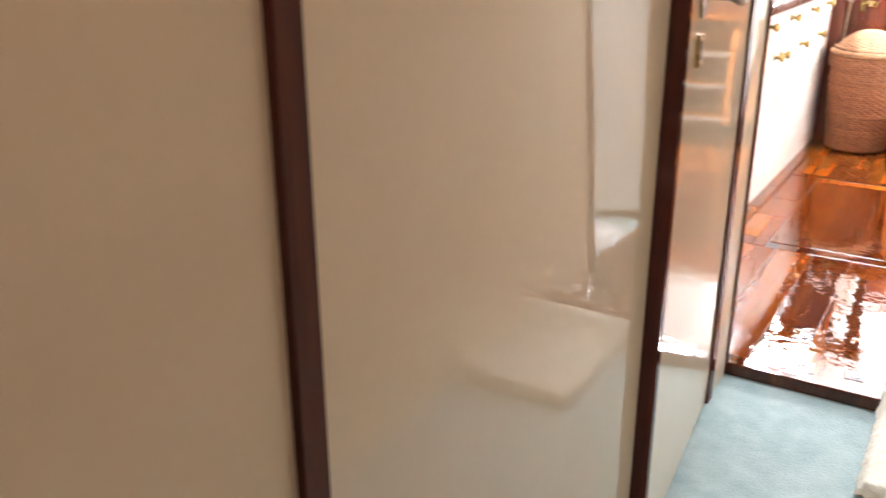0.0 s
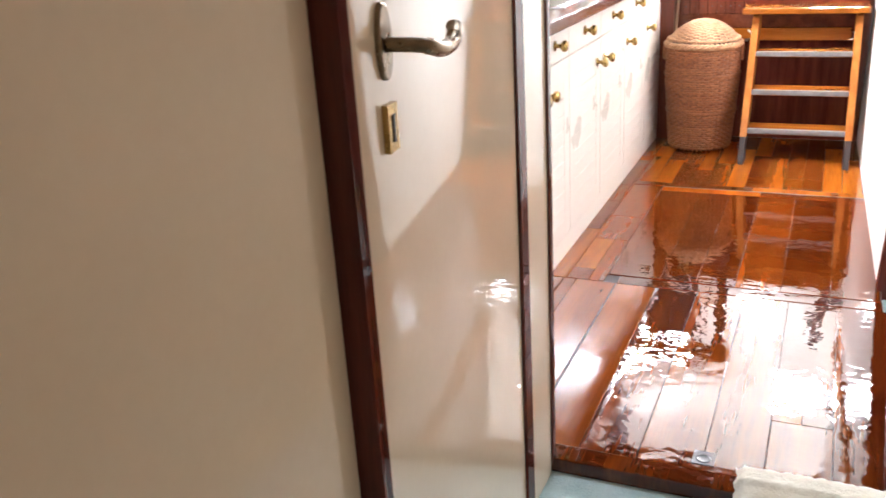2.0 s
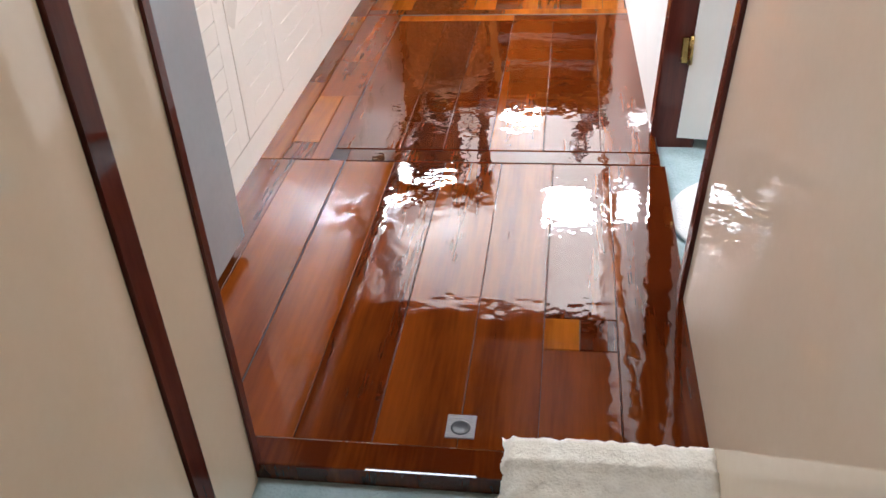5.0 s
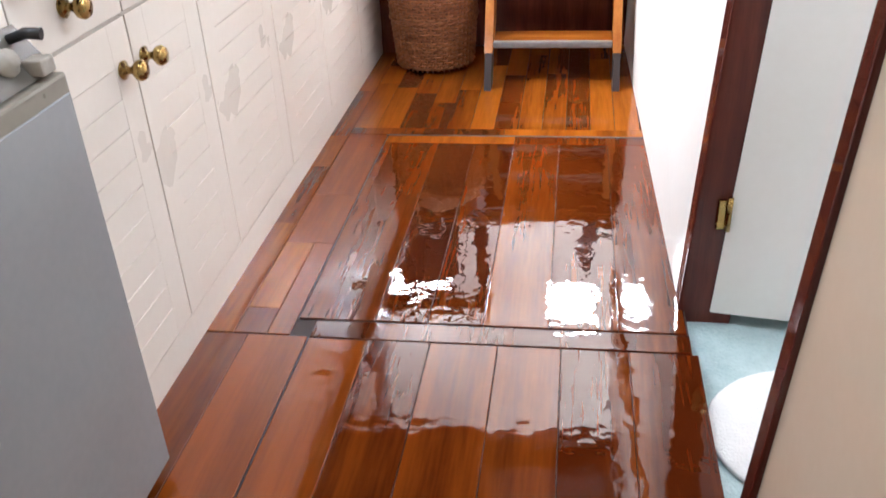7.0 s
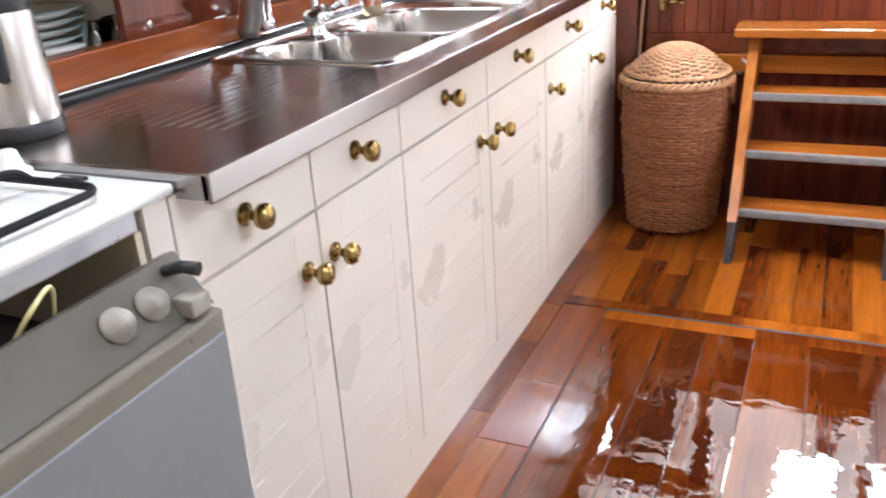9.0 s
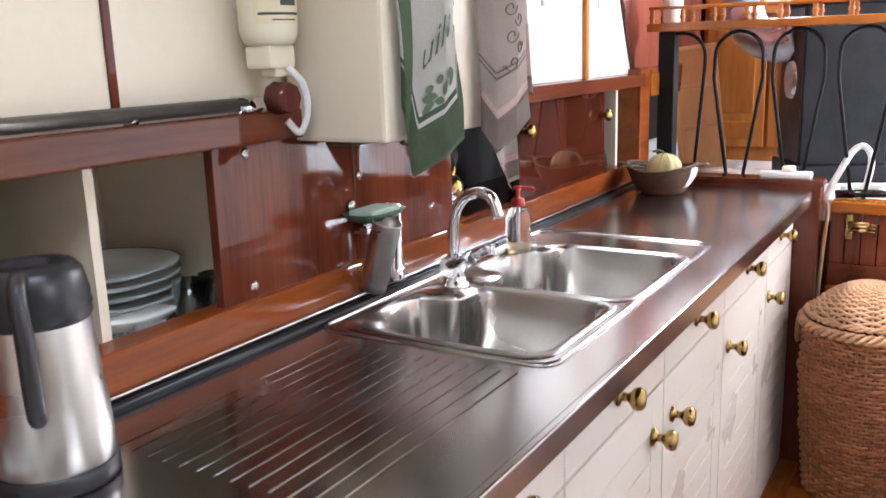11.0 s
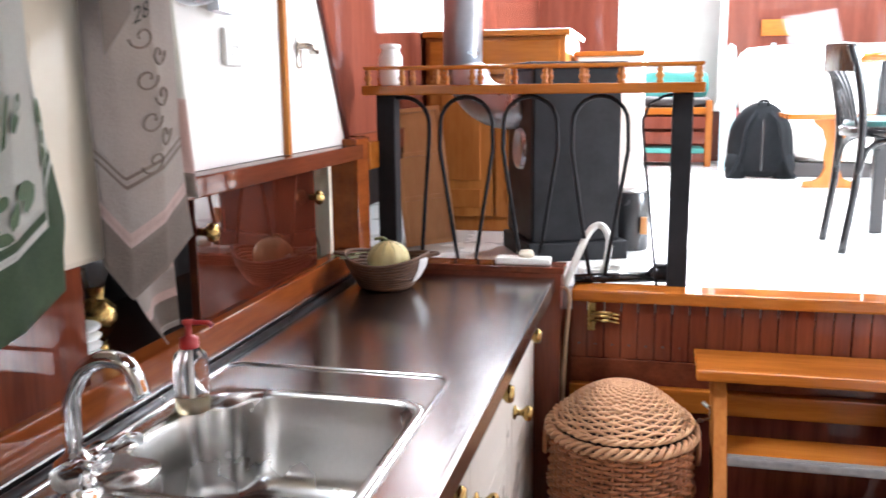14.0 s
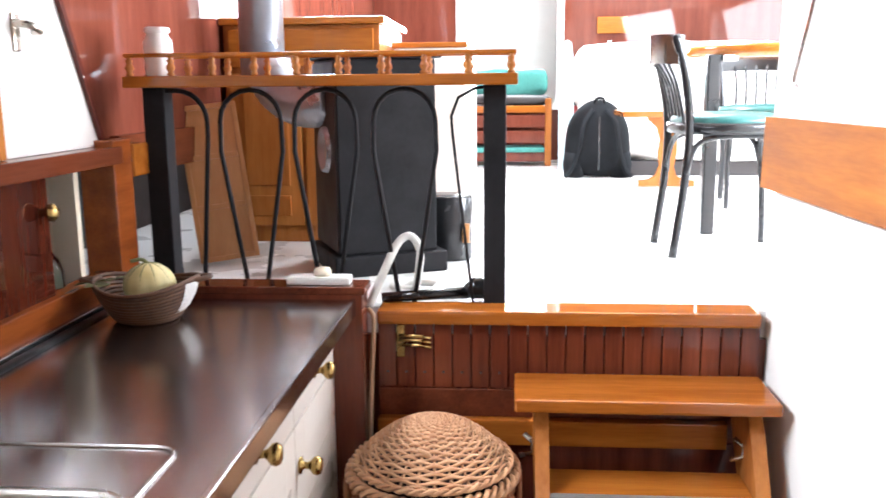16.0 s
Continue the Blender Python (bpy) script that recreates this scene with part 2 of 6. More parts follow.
blue_stripe = surface("pale_blue_cloth", (0.45, 0.66, 0.72), (0.60, 0.78, 0.82), 0.8, scale=12, bump=0.1)
pack_cloth = surface("black_nylon", (0.005, 0.006, 0.007), (0.012, 0.013, 0.015), 0.75, scale=30, bump=0.3, fine=200)
rubber = surface("grey_rubber_strip", (0.13, 0.12, 0.12), (0.22, 0.21, 0.20), 0.5, scale=40, stretch=(1, 8, 1), bump=0.3)
grey_hose = surface("pale_grey_hose", (0.55, 0.54, 0.50), (0.63, 0.62, 0.58), 0.4, bump=0.02)
tan_cord = surface("tan_cord", (0.42, 0.28, 0.16), (0.52, 0.36, 0.22), 0.6, bump=0.2)


# ---- building blocks ----
def box(bm, x0, x1, y0, y1, z0, z1, bevel=0.0):
    vs = bmesh.ops.create_cube(bm, size=1, matrix=Matrix.Translation(((x0 + x1) / 2, (y0 + y1) / 2, (z0 + z1) / 2)) @ Matrix.Diagonal((x1 - x0, y1 - y0, z1 - z0, 1)))["verts"]
    if bevel:
        bmesh.ops.bevel(bm, geom=list({e for v in vs for e in v.link_edges}), offset=bevel, segments=2, affect="EDGES", profile=0.6)
    return bm


def boxed(*a, **k):
    return box(bmesh.new(), *a, **k)


def prism(bm, outline, axis, a, b):
    """Extrude a closed outline of 2D points along the axis from a to b."""
    def at(p, d):
        return {"x": (d, p[0], p[1]), "y": (p[0], d, p[1]), "z": (p[0], p[1], d)}[axis]
    lo, hi = [bm.verts.new(at(p, a)) for p in outline], [bm.verts.new(at(p, b)) for p in outline]
    fs = [bm.faces.new(lo), bm.faces.new(hi)]
    n = len(outline)
    for i in range(n):
        fs.append(bm.faces.new((lo[i], lo[(i + 1) % n], hi[(i + 1) % n], hi[i])))
    bmesh.ops.recalc_face_normals(bm, faces=fs)
    return bm


def lathe(bm, profile, at=(0, 0, 0), seg=24, close=True, tilt=None):
    """Turn (radius, height) pairs round the upright axis through at."""
    m = Matrix.Translation(at) @ (tilt or Matrix())
    rings = [[bm.verts.new(m @ Vector((r * math.cos(2 * math.pi * i / seg), r * math.sin(2 * math.pi * i / seg), z))) for i in range(seg)] for r, z in profile]
    for a, b in zip(rings, rings[1:]):
        for i in range(seg):
            bm.faces.new((a[i], a[(i + 1) % seg], b[(i + 1) % seg], b[i])).smooth = True
    if close:
        bm.faces.new(rings[0][::-1]), bm.faces.new(rings[-1])
    return bm


def tube(bm, pts, r, seg=8, closed=False, flat=1.0):
    """A round bar swept through pts; r is one radius or one for each point."""
    pts = [Vector(p) for p in pts]
    n = len(pts)
    rs = r if isinstance(r, (list, tuple)) else [r] * n
    rings, up = [], None
    for i, p in enumerate(pts):
        a, b = pts[(i - 1) % n if closed else max(i - 1, 0)], pts[(i + 1) % n if closed else min(i + 1, n - 1)]
        d = (b - a).normalized()
        up = (up - d * up.dot(d)).normalized() if up and (up - d * up.dot(d)).length > 1e-4 else d.orthogonal().normalized()
        side = d.cross(up)
        rings.append([bm.verts.new(p + rs[i] * (math.cos(2 * math.pi * k / seg) * up + flat * math.sin(2 * math.pi * k / seg) * side)) for k in range(seg)])
    for i in range(n if closed else n - 1):
        a, b = rings[i], rings[(i + 1) % n]
        for k in range(seg):
            bm.faces.new((a[k], a[(k + 1) % seg], b[(k + 1) % seg], b[k])).smooth = True
    if not closed:
        bm.faces.new(rings[0][::-1]), bm.faces.new(rings[-1])
    return bm


def curve(pts, steps=6):
    """Points on a smooth line through pts."""
    v = [Vector(p) for p in pts]
    v = [2 * v[0] - v[1]] + v + [2 * v[-1] - v[-2]]
    out = []
    for a, b, c, d in zip(v, v[1:], v[2:], v[3:]):
        for k in range(steps):
            t = k / steps
            out.append(0.5 * (2 * b + (c - a) * t + (2 * a - 5 * b + 4 * c - d) * t * t + (3 * b - a - 3 * c + d) * t ** 3))
    return out + [v[-2]]


def arc(center, r, a0, a1, n, plane="xz"):
    out = []
    for i in range(n + 1):
        a = radians(a0 + (a1 - a0) * i / n)
        c, s = r * math.cos(a), r * math.sin(a)
        out.append({"xz": (center[0] + c, center[1], center[2] + s), "xy": (center[0] + c, center[1] + s, center[2]), "yz": (center[0], center[1] + c, center[2] + s)}[plane])
    return out


def finish(name, bm, material, smooth=None):
    bm.normal_update()
    data = bpy.data.meshes.new(name)
    bm.to_mesh(data)
    bm.free()
    data.materials.append(material)
    return new(name, data)


def part(name, bm, material, parent, label=""):
    """One mesh, built in world places, hung under its thing or part."""
    base = parent.matrix_basis.translation if parent.parent is None else parent.parent.matrix_basis.translation
    bmesh.ops.translate(bm, verts=bm.verts, vec=-Vector(base))
    ob = finish(name, bm, material)
    ob.parent = parent
    return tagged(ob, label=label)


def thing(name, at, label, category, group="", kind=""):
    ob = new(name)
    ob.empty_display_size = 0.05
    ob.matrix_basis = Matrix.Translation(at)
    return tagged(ob, label=label, category=category, group=group, kind=kind)


def single(name, bm, material, label, category, group="", kind=""):
    return tagged(finish(name, bm, material), label=label, category=category, group=group, kind=kind)


def structure(name, bm, material, label, category):
    return single(name, bm, material, label, category, kind="structure")
teak_band = surface("worn_teak_band", (0.24, 0.075, 0.014), (0.44, 0.16, 0.03), 0.55, scale=7, stretch=(3, 0.3, 3), bump=0.06, fine=50)
pipe_metal = surface("dull_pipe_metal", (0.13, 0.12, 0.11), (0.22, 0.21, 0.20), 0.35, 0.8, scale=15, bump=0.04)
for m in (pack_cloth, black_metal, teak_band):
    m.node_tree.nodes["Principled BSDF"].inputs["Specular IOR Level"].default_value = 0.12
# ---- large structure ----
def leaned(bm, rate=0.07):
    """The starboard side leans outwards as it rises, less so towards the saloon."""
    for v in bm.verts:
        far = min(1.0, max(0.0, (v.co.y - 3.1) / 2.8))
        v.co.x += (rate - (rate - 0.02) * far) * max(0.0, v.co.z)
    return bm


# Passage: carpet level lies 35 mm under the galley floor.
structure("floor_passage", boxed(-1.0, 0.75, -1.2, 2.54, -0.12, -0.035), carpet_mat, "blue-grey looped carpet of the passage", "carpet")
structure("floor_galley_base", boxed(-1.5, 0.56, 2.54, 5.9, -0.12, -0.004), dark_brown, "dark bedding under the galley floor planks", "floor")
structure("wall_behind_door", boxed(-0.42, -0.31, 1.574, 2.375, -0.035, 2.1), cream_paint, "cream wall of the recess behind the open door", "wall")
bm = prism(bmesh.new(), [(-0.42, -1.2), (-0.150, -1.2), (-0.150, 1.574), (-0.42, 1.574)], "z", -0.035, 2.1)
structure("wall_passage_left", bm, cream_gloss, "glossy cream lacquered passage wall", "wall")
bm = prism(bmesh.new(), [(0.612, -1.2), (0.562, 3.055), (0.70, 3.055), (0.75, -1.2)], "z", -0.035, 2.1)
structure("wall_passage_right", leaned(bm), cream_gloss, "glossy cream lacquered wall with soft reflections", "wall")
bm = prism(bmesh.new(), [(0.546, 3.865), (0.500, 5.86), (0.60, 5.86), (0.64, 3.865)], "z", -0.02, 1.168)
structure("wall_galley_right", leaned(bm), white_gloss, "white painted galley side wall", "wall")
bm = prism(bmesh.new(), [(0.546, 3.865), (0.494, 5.90), (0.60, 5.90), (0.64, 3.865)], "z", 1.338, 2.2)
structure("wall_galley_right_upper", leaned(bm), white_gloss, "white painted upper side wall above the wood band", "wall")
bm = prism(bmesh.new(), [(0.532, 3.865), (0.477, 5.91), (0.60, 5.91), (0.64, 3.865)], "z", 1.168, 1.338)
structure("trim_wood_band", leaned(bm), teak_band, "varnished teak band along the white wall", "trim")
structure("wall_over_side_door", boxed(0.69, 0.80, 3.055, 3.865, 1.98, 2.2), white_gloss, "white wall above the side doorway", "wall")
# Cross bulkhead between passage and galley, left of the opening.
structure("bulkhead_jamb", boxed(-1.5, -0.2, 2.375, 2.53, -0.035, 2.1), cream_gloss, "cream lacquered bulkhead end beside the doorway", "wall")
structure("wall_passage_end", boxed(-1.0, 0.95, -1.3, -1.2, -0.035, 2.1), cream_paint, "cream wall closing the passage", "wall")
structure("ceiling_passage", boxed(-1.0, 0.95, -1.3, 2.54, 2.1, 2.16), cream_paint, "cream ceiling of the passage", "ceiling")
structure("trim_jamb_passage", boxed(-0.225, -0.192, 2.333, 2.375, -0.035, 2.08), mahogany_trim, "dark mahogany jamb edge strip", "trim")
structure("trim_jamb_galley", boxed(-0.225, -0.194, 2.53, 2.548, -0.01, 2.08), mahogany_trim, "dark mahogany edge strip on the galley side", "trim")
structure("trim_passage_post", boxed(-0.172, -0.139, 0.614, 0.647, -0.035, 2.1), mahogany_trim, "dark mahogany upright strip on the cream wall", "trim")
structure("threshold_board", boxed(-0.22, 0.585, 2.535, 2.60, -0.035, 0.004, bevel=0.004), plank_wood, "varnished wooden threshold board at the doorway", "threshold")

# Side doorway frame and washroom.
for nm, y0, y1 in (("doorpost_near", 3.055, 3.10), ("doorpost_far", 3.80, 3.866)):
    x = 0.60 - 0.0135 * (y0 - 0.0)
    structure(nm, leaned(boxed(x - 0.006, x + 0.115, y0, y1, -0.035, 1.98, bevel=0.004)), mahogany_trim, "dark red mahogany doorpost of the side doorway", "door frame")
structure("doorhead_side", boxed(0.67, 0.82, 3.055, 3.866, 1.94, 1.98), mahogany_trim, "dark mahogany head of the side doorway", "door frame")
structure("floor_washroom", boxed(0.56, 1.6, 2.6, 4.6, -0.12, -0.033), carpet_mat, "blue-grey carpet in the side cabin", "carpet")
structure("wall_washroom", boxed(1.5, 1.6, 2.6, 4.6, -0.03, 2.2), white_gloss, "white far wall of the side cabin", "wall")
structure("wall_washroom_end", boxed(0.64, 1.5, 4.5, 4.6, -0.03, 2.2), white_gloss, "white end wall of the side cabin", "wall")
structure("wall_washroom_near", boxed(0.72, 1.5, 2.6, 2.7, -0.03, 2.2), white_gloss, "white near wall of the side cabin", "wall")
structure("ceiling_washroom", boxed(0.66, 1.6, 2.6, 4.6, 2.2, 2.26), white_ceiling, "white ceiling of the side cabin", "ceiling")
side_door = thing("side_door", (0.66, 3.79, -0.03), "white painted door standing open into the side cabin", "door")
bm = prism(bmesh.new(), [(0.615, 3.795), (1.26, 3.70), (1.265, 3.738), (0.62, 3.833)], "z", 0.0, 1.93)
part("leaf", leaned(bm), white_gloss, side_door)
for z in (0.22, 1.65):
    hinge = part("hinge", boxed(0.603, 0.622, 3.789, 3.80, z, z + 0.07, bevel=0.003), brass, side_door, "brass butt hinge")
    part("pin", lathe(bmesh.new(), [(0.006, 0), (0.006, 0.08)], (0.612 + 0.07 * z, 3.787, z - 0.002), 10), brass, hinge)
bm = bmesh.new()
lathe(bm, [(0.0, 0.0), (0.19, 0.0), (0.2, 0.006), (0.195, 0.014), (0.0, 0.016)], (0, 0, 0), 40, close=False)
bmesh.ops.translate(bm, vec=(0.765, 3.42, -0.033), verts=bm.verts)
single("bath_rug", bm, rug_white, "round white tufted rug on the carpet", "rug")

# Galley ceiling and hull side.
structure("ceiling_galley", boxed(-1.6, 0.85, 2.54, 5.6, 2.2, 2.26), mahogany_long, "varnished mahogany boarded galley ceiling", "ceiling")
structure("bulkhead_head", boxed(-1.6, 0.95, 2.44, 2.56, 2.1, 2.28), cream_paint, "cream bulkhead over the passage doorway", "wall")
structure("ceiling_beam", boxed(-1.6, 0.85, 5.6, 5.72, 2.12, 2.8), mahogany, "dark mahogany beam where the roof steps up", "beam")
# Hull lining over the shelf: three painted boards, the last one cut on the slant.
structure("wall_hull_upper", boxed(-1.16, -1.085, 2.53, 4.55, 1.285, 2.2), cream_paint, "cream painted hull lining over the shelf", "wall")
bm = prism(bmesh.new(), [(4.55, 1.285), (5.728, 1.285), (5.28, 2.2), (4.55, 2.2)], "x", -1.16, -1.08)
structure("wall_hull_white", bm, white_gloss, "white painted hull lining with a slanted end", "wall")
structure("wall_hull_mahogany", prism(bmesh.new(), [(5.72, 1.24), (7.6, 1.24), (7.6, 2.8), (5.0, 2.8)], "x", -1.2, -1.135), far_mahogany, "varnished mahogany hull panel in the saloon", "wall")
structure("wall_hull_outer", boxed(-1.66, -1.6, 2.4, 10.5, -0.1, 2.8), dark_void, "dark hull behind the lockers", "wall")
structure("trim_hull_batten", prism(bmesh.new(), [(5.302, 1.285), (5.322, 1.285), (5.322, 2.2), (5.302, 2.2)], "x", -1.082, -1.068), teak_up, "thin wooden batten on the white lining", "trim")
bm = prism(bmesh.new(), [(5.728, 1.285), (5.742, 1.285), (5.294, 2.2), (5.28, 2.2)], "x", -1.16, -1.068)
structure("trim_hull_slant", bm, mahogany_trim, "dark mahogany edging on the slanted end", "trim")
structure("trim_shelf_edge", boxed(-1.10, -1.032, 2.53, 3.965, 1.243, 1.292, bevel=0.004), mahogany_long, "orange-brown varnished shelf edge under the pipe", "shelf edge")
structure("trim_sill", boxed(-1.10, -1.03, 4.50, 5.74, 1.243, 1.284, bevel=0.004), mahogany_long, "dark mahogany sill with brass nail heads", "sill")
structure("trim_back_rail", boxed(-1.10, -1.046, 2.53, 5.72, 0.925, 0.99, bevel=0.004), teak_along, "orange varnished rail behind the worktop", "rail")
structure("trim_end_post", boxed(-1.12, -1.035, 5.70, 5.80, 0.9, 1.30, bevel=0.004), teak_along, "varnished wooden post ending the galley side", "post")
structure("trim_beam_end", boxed(-1.10, -1.03, 5.80, 5.90, 1.205, 1.285, bevel=0.004), teak, "cut end of a varnished beam", "beam")
structure("trim_saloon_beam", boxed(-1.20, -1.11, 5.90, 7.3, 1.19, 1.30, bevel=0.004), mahogany_long, "mahogany stringer along the hull", "beam")
# Locker behind the sliding panels.
structure("locker_back", boxed(-1.46, -1.44, 2.53, 4.30, 0.9, 1.285), cream_paint, "cream back of the crockery locker", "locker")
# Far locker back and divider carry the interior's shade as dark colour.
structure("locker_back_dark", boxed(-1.46, -1.44, 4.30, 5.70, 0.9, 1.285), dark_void, "back of the locker, its shade put into a dark colour", "locker")
structure("locker_divider_dark", boxed(-1.44, -1.10, 4.29, 4.31, 0.955, 1.27), dark_void, "partition in the locker, coloured dark for the shade", "locker")
structure("locker_floor_dark", boxed(-1.44, -1.10, 4.30, 5.70, 0.9, 0.955), mahogany_long, "brown wooden floor of the locker", "locker")
structure("locker_floor", boxed(-1.44, -1.10, 2.53, 4.30, 0.9, 0.955), cream_paint, "cream floor of the crockery locker", "locker")
structure("locker_top", boxed(-1.44, -1.10, 2.53, 5.70, 1.27, 1.284), cream_paint, "cream top of the crockery locker", "locker")
structure("locker_divider_dishes", boxed(-1.44, -1.085, 3.862, 3.878, 0.955, 1.25), cream_paint, "cream upright partition in the crockery locker", "locker")
structure("locker_divider_cups", boxed(-1.44, -1.095, 3.578, 3.594, 0.955, 1.27), cream_paint, "cream upright partition in the crockery locker", "locker")
structure("locker_divider_far", boxed(-1.44, -1.085, 5.60, 5.62, 0.955, 1.25), cream_paint, "white upright strip beside the bottle", "locker")


def screw(at, parent):
    bm = lathe(bmesh.new(), [(0.0085, 0), (0.0085, 0.002), (0.006, 0.0035), (0.0, 0.0035)], (0, 0, 0), 12, close=False)
    bmesh.ops.rotate(bm, verts=bm.verts, cent=(0, 0, 0), matrix=Matrix.Rotation(radians(90), 3, "Y"))
    bmesh.ops.translate(bm, verts=bm.verts, vec=at)
    return part("screw_cup", bm, nickel, parent, "round nickel screw cup")


def locker_panel(y0, y1, x, screws, label, wood=mahogany):
    ob = thing("locker_panel", (x, (y0 + y1) / 2, 0.99), label, "panel", "locker panels")
    part("board", boxed(x - 0.018, x, y0, y1, 0.988, 1.246, bevel=0.002), wood, ob)
    for y, z in screws:
        screw((x, y, z), ob)
    return ob


locker_panel(3.78, 4.131, -1.06, [(3.851, 1.228), (3.849, 1.010)], "glossy dark mahogany locker panel with screw cups")
locker_panel(4.137, 4.496, -1.062, [(4.15, 1.152), (4.155, 1.06), (4.49, 1.01)], "glossy dark mahogany locker panel with screw cups")
far_panel = locker_panel(4.845, 5.45, -1.066, [], "mirror-glossy mahogany sliding panel reflecting the fruit bowl", mirror_mahogany)
for y in (4.868, 5.42):
    part("knob", lathe(bmesh.new(), [(0.008, 0), (0.008, 0.012), (0.018, 0.018), (0.02, 0.026), (0.012, 0.034), (0.0, 0.036)], (-1.066, y, 1.17), 16, close=False, tilt=Matrix.Rotation(radians(90), 4, "Y")), brass, far_panel, "round brass knob")
locker_panel(2.60, 3.352, -1.058, [], "dark mahogany locker panel behind the hob")

# Saloon shell, deck 0.87 m above the galley floor.
structure("floor_saloon", boxed(-1.6, 2.6, 5.86, 10.5, 0.80, 0.868), deck_floor, "pale glossy saloon floor in bright daylight", "floor")
structure("wall_saloon_end_left", boxed(-1.6, -0.52, 10.4, 10.5, 0.87, 2.8), far_mahogany, "mahogany end wall of the saloon", "wall")
structure("wall_saloon_end_right", boxed(0.28, 2.6, 10.4, 10.5, 0.87, 2.8), far_mahogany, "mahogany end wall of the saloon", "wall")
structure("wall_saloon_end_low", boxed(-0.52, 0.28, 10.4, 10.5, 0.87, 1.25), far_mahogany, "mahogany wall under the end window", "wall")
structure("wall_saloon_end_top", boxed(-0.52, 0.28, 10.4, 10.5, 2.55, 2.8), far_mahogany, "mahogany wall over the end window", "wall")
structure("wall_saloon_side_low", boxed(2.6, 2.7, 5.86, 10.5, 0.87, 1.55), white_gloss, "white saloon side wall under the windows", "wall")
structure("wall_saloon_side_top", boxed(2.6, 2.7, 5.86, 10.5, 2.35, 2.8), white_gloss, "white saloon side wall over the windows", "wall")
for y in (5.86, 7.35, 8.85, 10.4):
    structure("mullion", boxed(2.6, 2.7, y, y + 0.1, 1.55, 2.35), white_gloss, "white post between saloon windows", "window post")
for nm, a in (("wall_saloon_front_low", (0.62, 2.6, 5.91, 5.99, 0.0, 1.55)), ("wall_saloon_front_top", (0.62, 2.6, 5.91, 5.99, 2.35, 2.8)), ("wall_saloon_front_left", (0.62, 0.95, 5.91, 5.99, 1.55, 2.35)), ("wall_saloon_front_right", (2.3, 2.6, 5.91, 5.99, 1.55, 2.35))):
    structure(nm, boxed(*a), white_gloss, "white bulkhead at the front of the saloon", "wall")
structure("wall_hull_saloon", boxed(-1.2, -1.135, 7.6, 10.4, 0.87, 2.8), far_mahogany, "mahogany hull lining of the saloon", "wall")
structure("wall_under_saloon", boxed(-1.6, 0.7, 5.84, 5.9, 0.0, 0.80), mahogany, "dark mahogany bulkhead under the saloon floor", "wall")
for nm, a in (("ceiling_saloon_front", (-1.6, 2.7, 5.72, 7.72)), ("ceiling_saloon_back", (-1.6, 2.7, 8.18, 10.5)), ("ceiling_saloon_left", (-1.6, 0.13, 7.72, 8.18)), ("ceiling_saloon_right", (0.53, 2.7, 7.72, 8.18))):
    structure(nm, boxed(*a, 2.8, 2.87), white_ceiling, "white saloon ceiling round the skylight", "ceiling")
# Plain white board added outside to fill the end window with brightness.
structure("end_window_glow", boxed(-0.9, 0.7, 10.9, 10.92, 0.9, 2.9), white_ceiling, "added pale board standing for the glow in the end window", "backdrop")
end_window = thing("window_end", (-0.12, 10.42, 1.25), "bright white framed window in the saloon end wall", "window", kind="structure")
for nm, a in (("frame_side", (-0.52, -0.47, 10.39, 10.44, 1.25, 2.55)), ("frame_side", (0.23, 0.28, 10.39, 10.44, 1.25, 2.55)), ("frame_sill", (-0.52, 0.28, 10.37, 10.44, 1.25, 1.30))):
    part(nm, boxed(*a), white_gloss, end_window)

# ---- step up to the saloon ----
lip = single("deck_edge_board", boxed(-0.44, 0.492, 5.795, 5.90, 0.838, 0.874, bevel=0.008), teak, "orange varnished nosing board at the saloon floor edge", "step edge")
wains = thing("riser_panelling", (0, 5.83, 0.0), "narrow upright mahogany boards below the saloon floor", "panelling", kind="structure")
bw = 0.0468
for i in range(20):
    x = -0.44 + i * bw
    part("board", boxed(x + 0.001, x + bw - 0.002, 5.814, 5.836, 0.672, 0.838, bevel=0.0025), mahogany, wains)
    part("nail", lathe(bmesh.new(), [(0.0, 0.0), (0.0034, 0.0), (0.0025, 0.0012), (0.0, 0.0014)], (x + bw / 2, 5.814, 0.712), 10, close=False, tilt=Matrix.Rotation(radians(90), 4, "X")), dark_brown, wains)
part("rail", boxed(-0.44, 0.49, 5.806, 5.836, 0.60, 0.672, bevel=0.003), mahogany_long, wains)
part("beam", boxed(-0.44, 0.42, 5.78, 5.836, 0.535, 0.60, bevel=0.004), teak, wains, "orange beam with dark grain")
part("lower_board", boxed(-0.46, 0.5, 5.825, 5.838, 0.0, 0.53), mahogany_trim, wains)
latch = thing("brass_latch", (-0.385, 5.81, 0.795), "brass hook latch on the riser boards", "latch")
part("plate", boxed(-0.392, -0.372, 5.805, 5.812, 0.752, 0.835, bevel=0.003), brass, latch)
for z in (0.785, 0.797, 0.808):
    part("finger", tube(bmesh.new(), [(-0.385, 5.803, z), (-0.33, 5.80, z), (-0.305, 5.797, z - 0.004)], 0.0045), brass, latch)

ladder = thing("step_ladder", (0.2, 5.5, 0.0), "orange teak step ladder with metal-edged treads, leading to the saloon", "ladder")


def front(z):
    return 5.245 + 0.60 * z


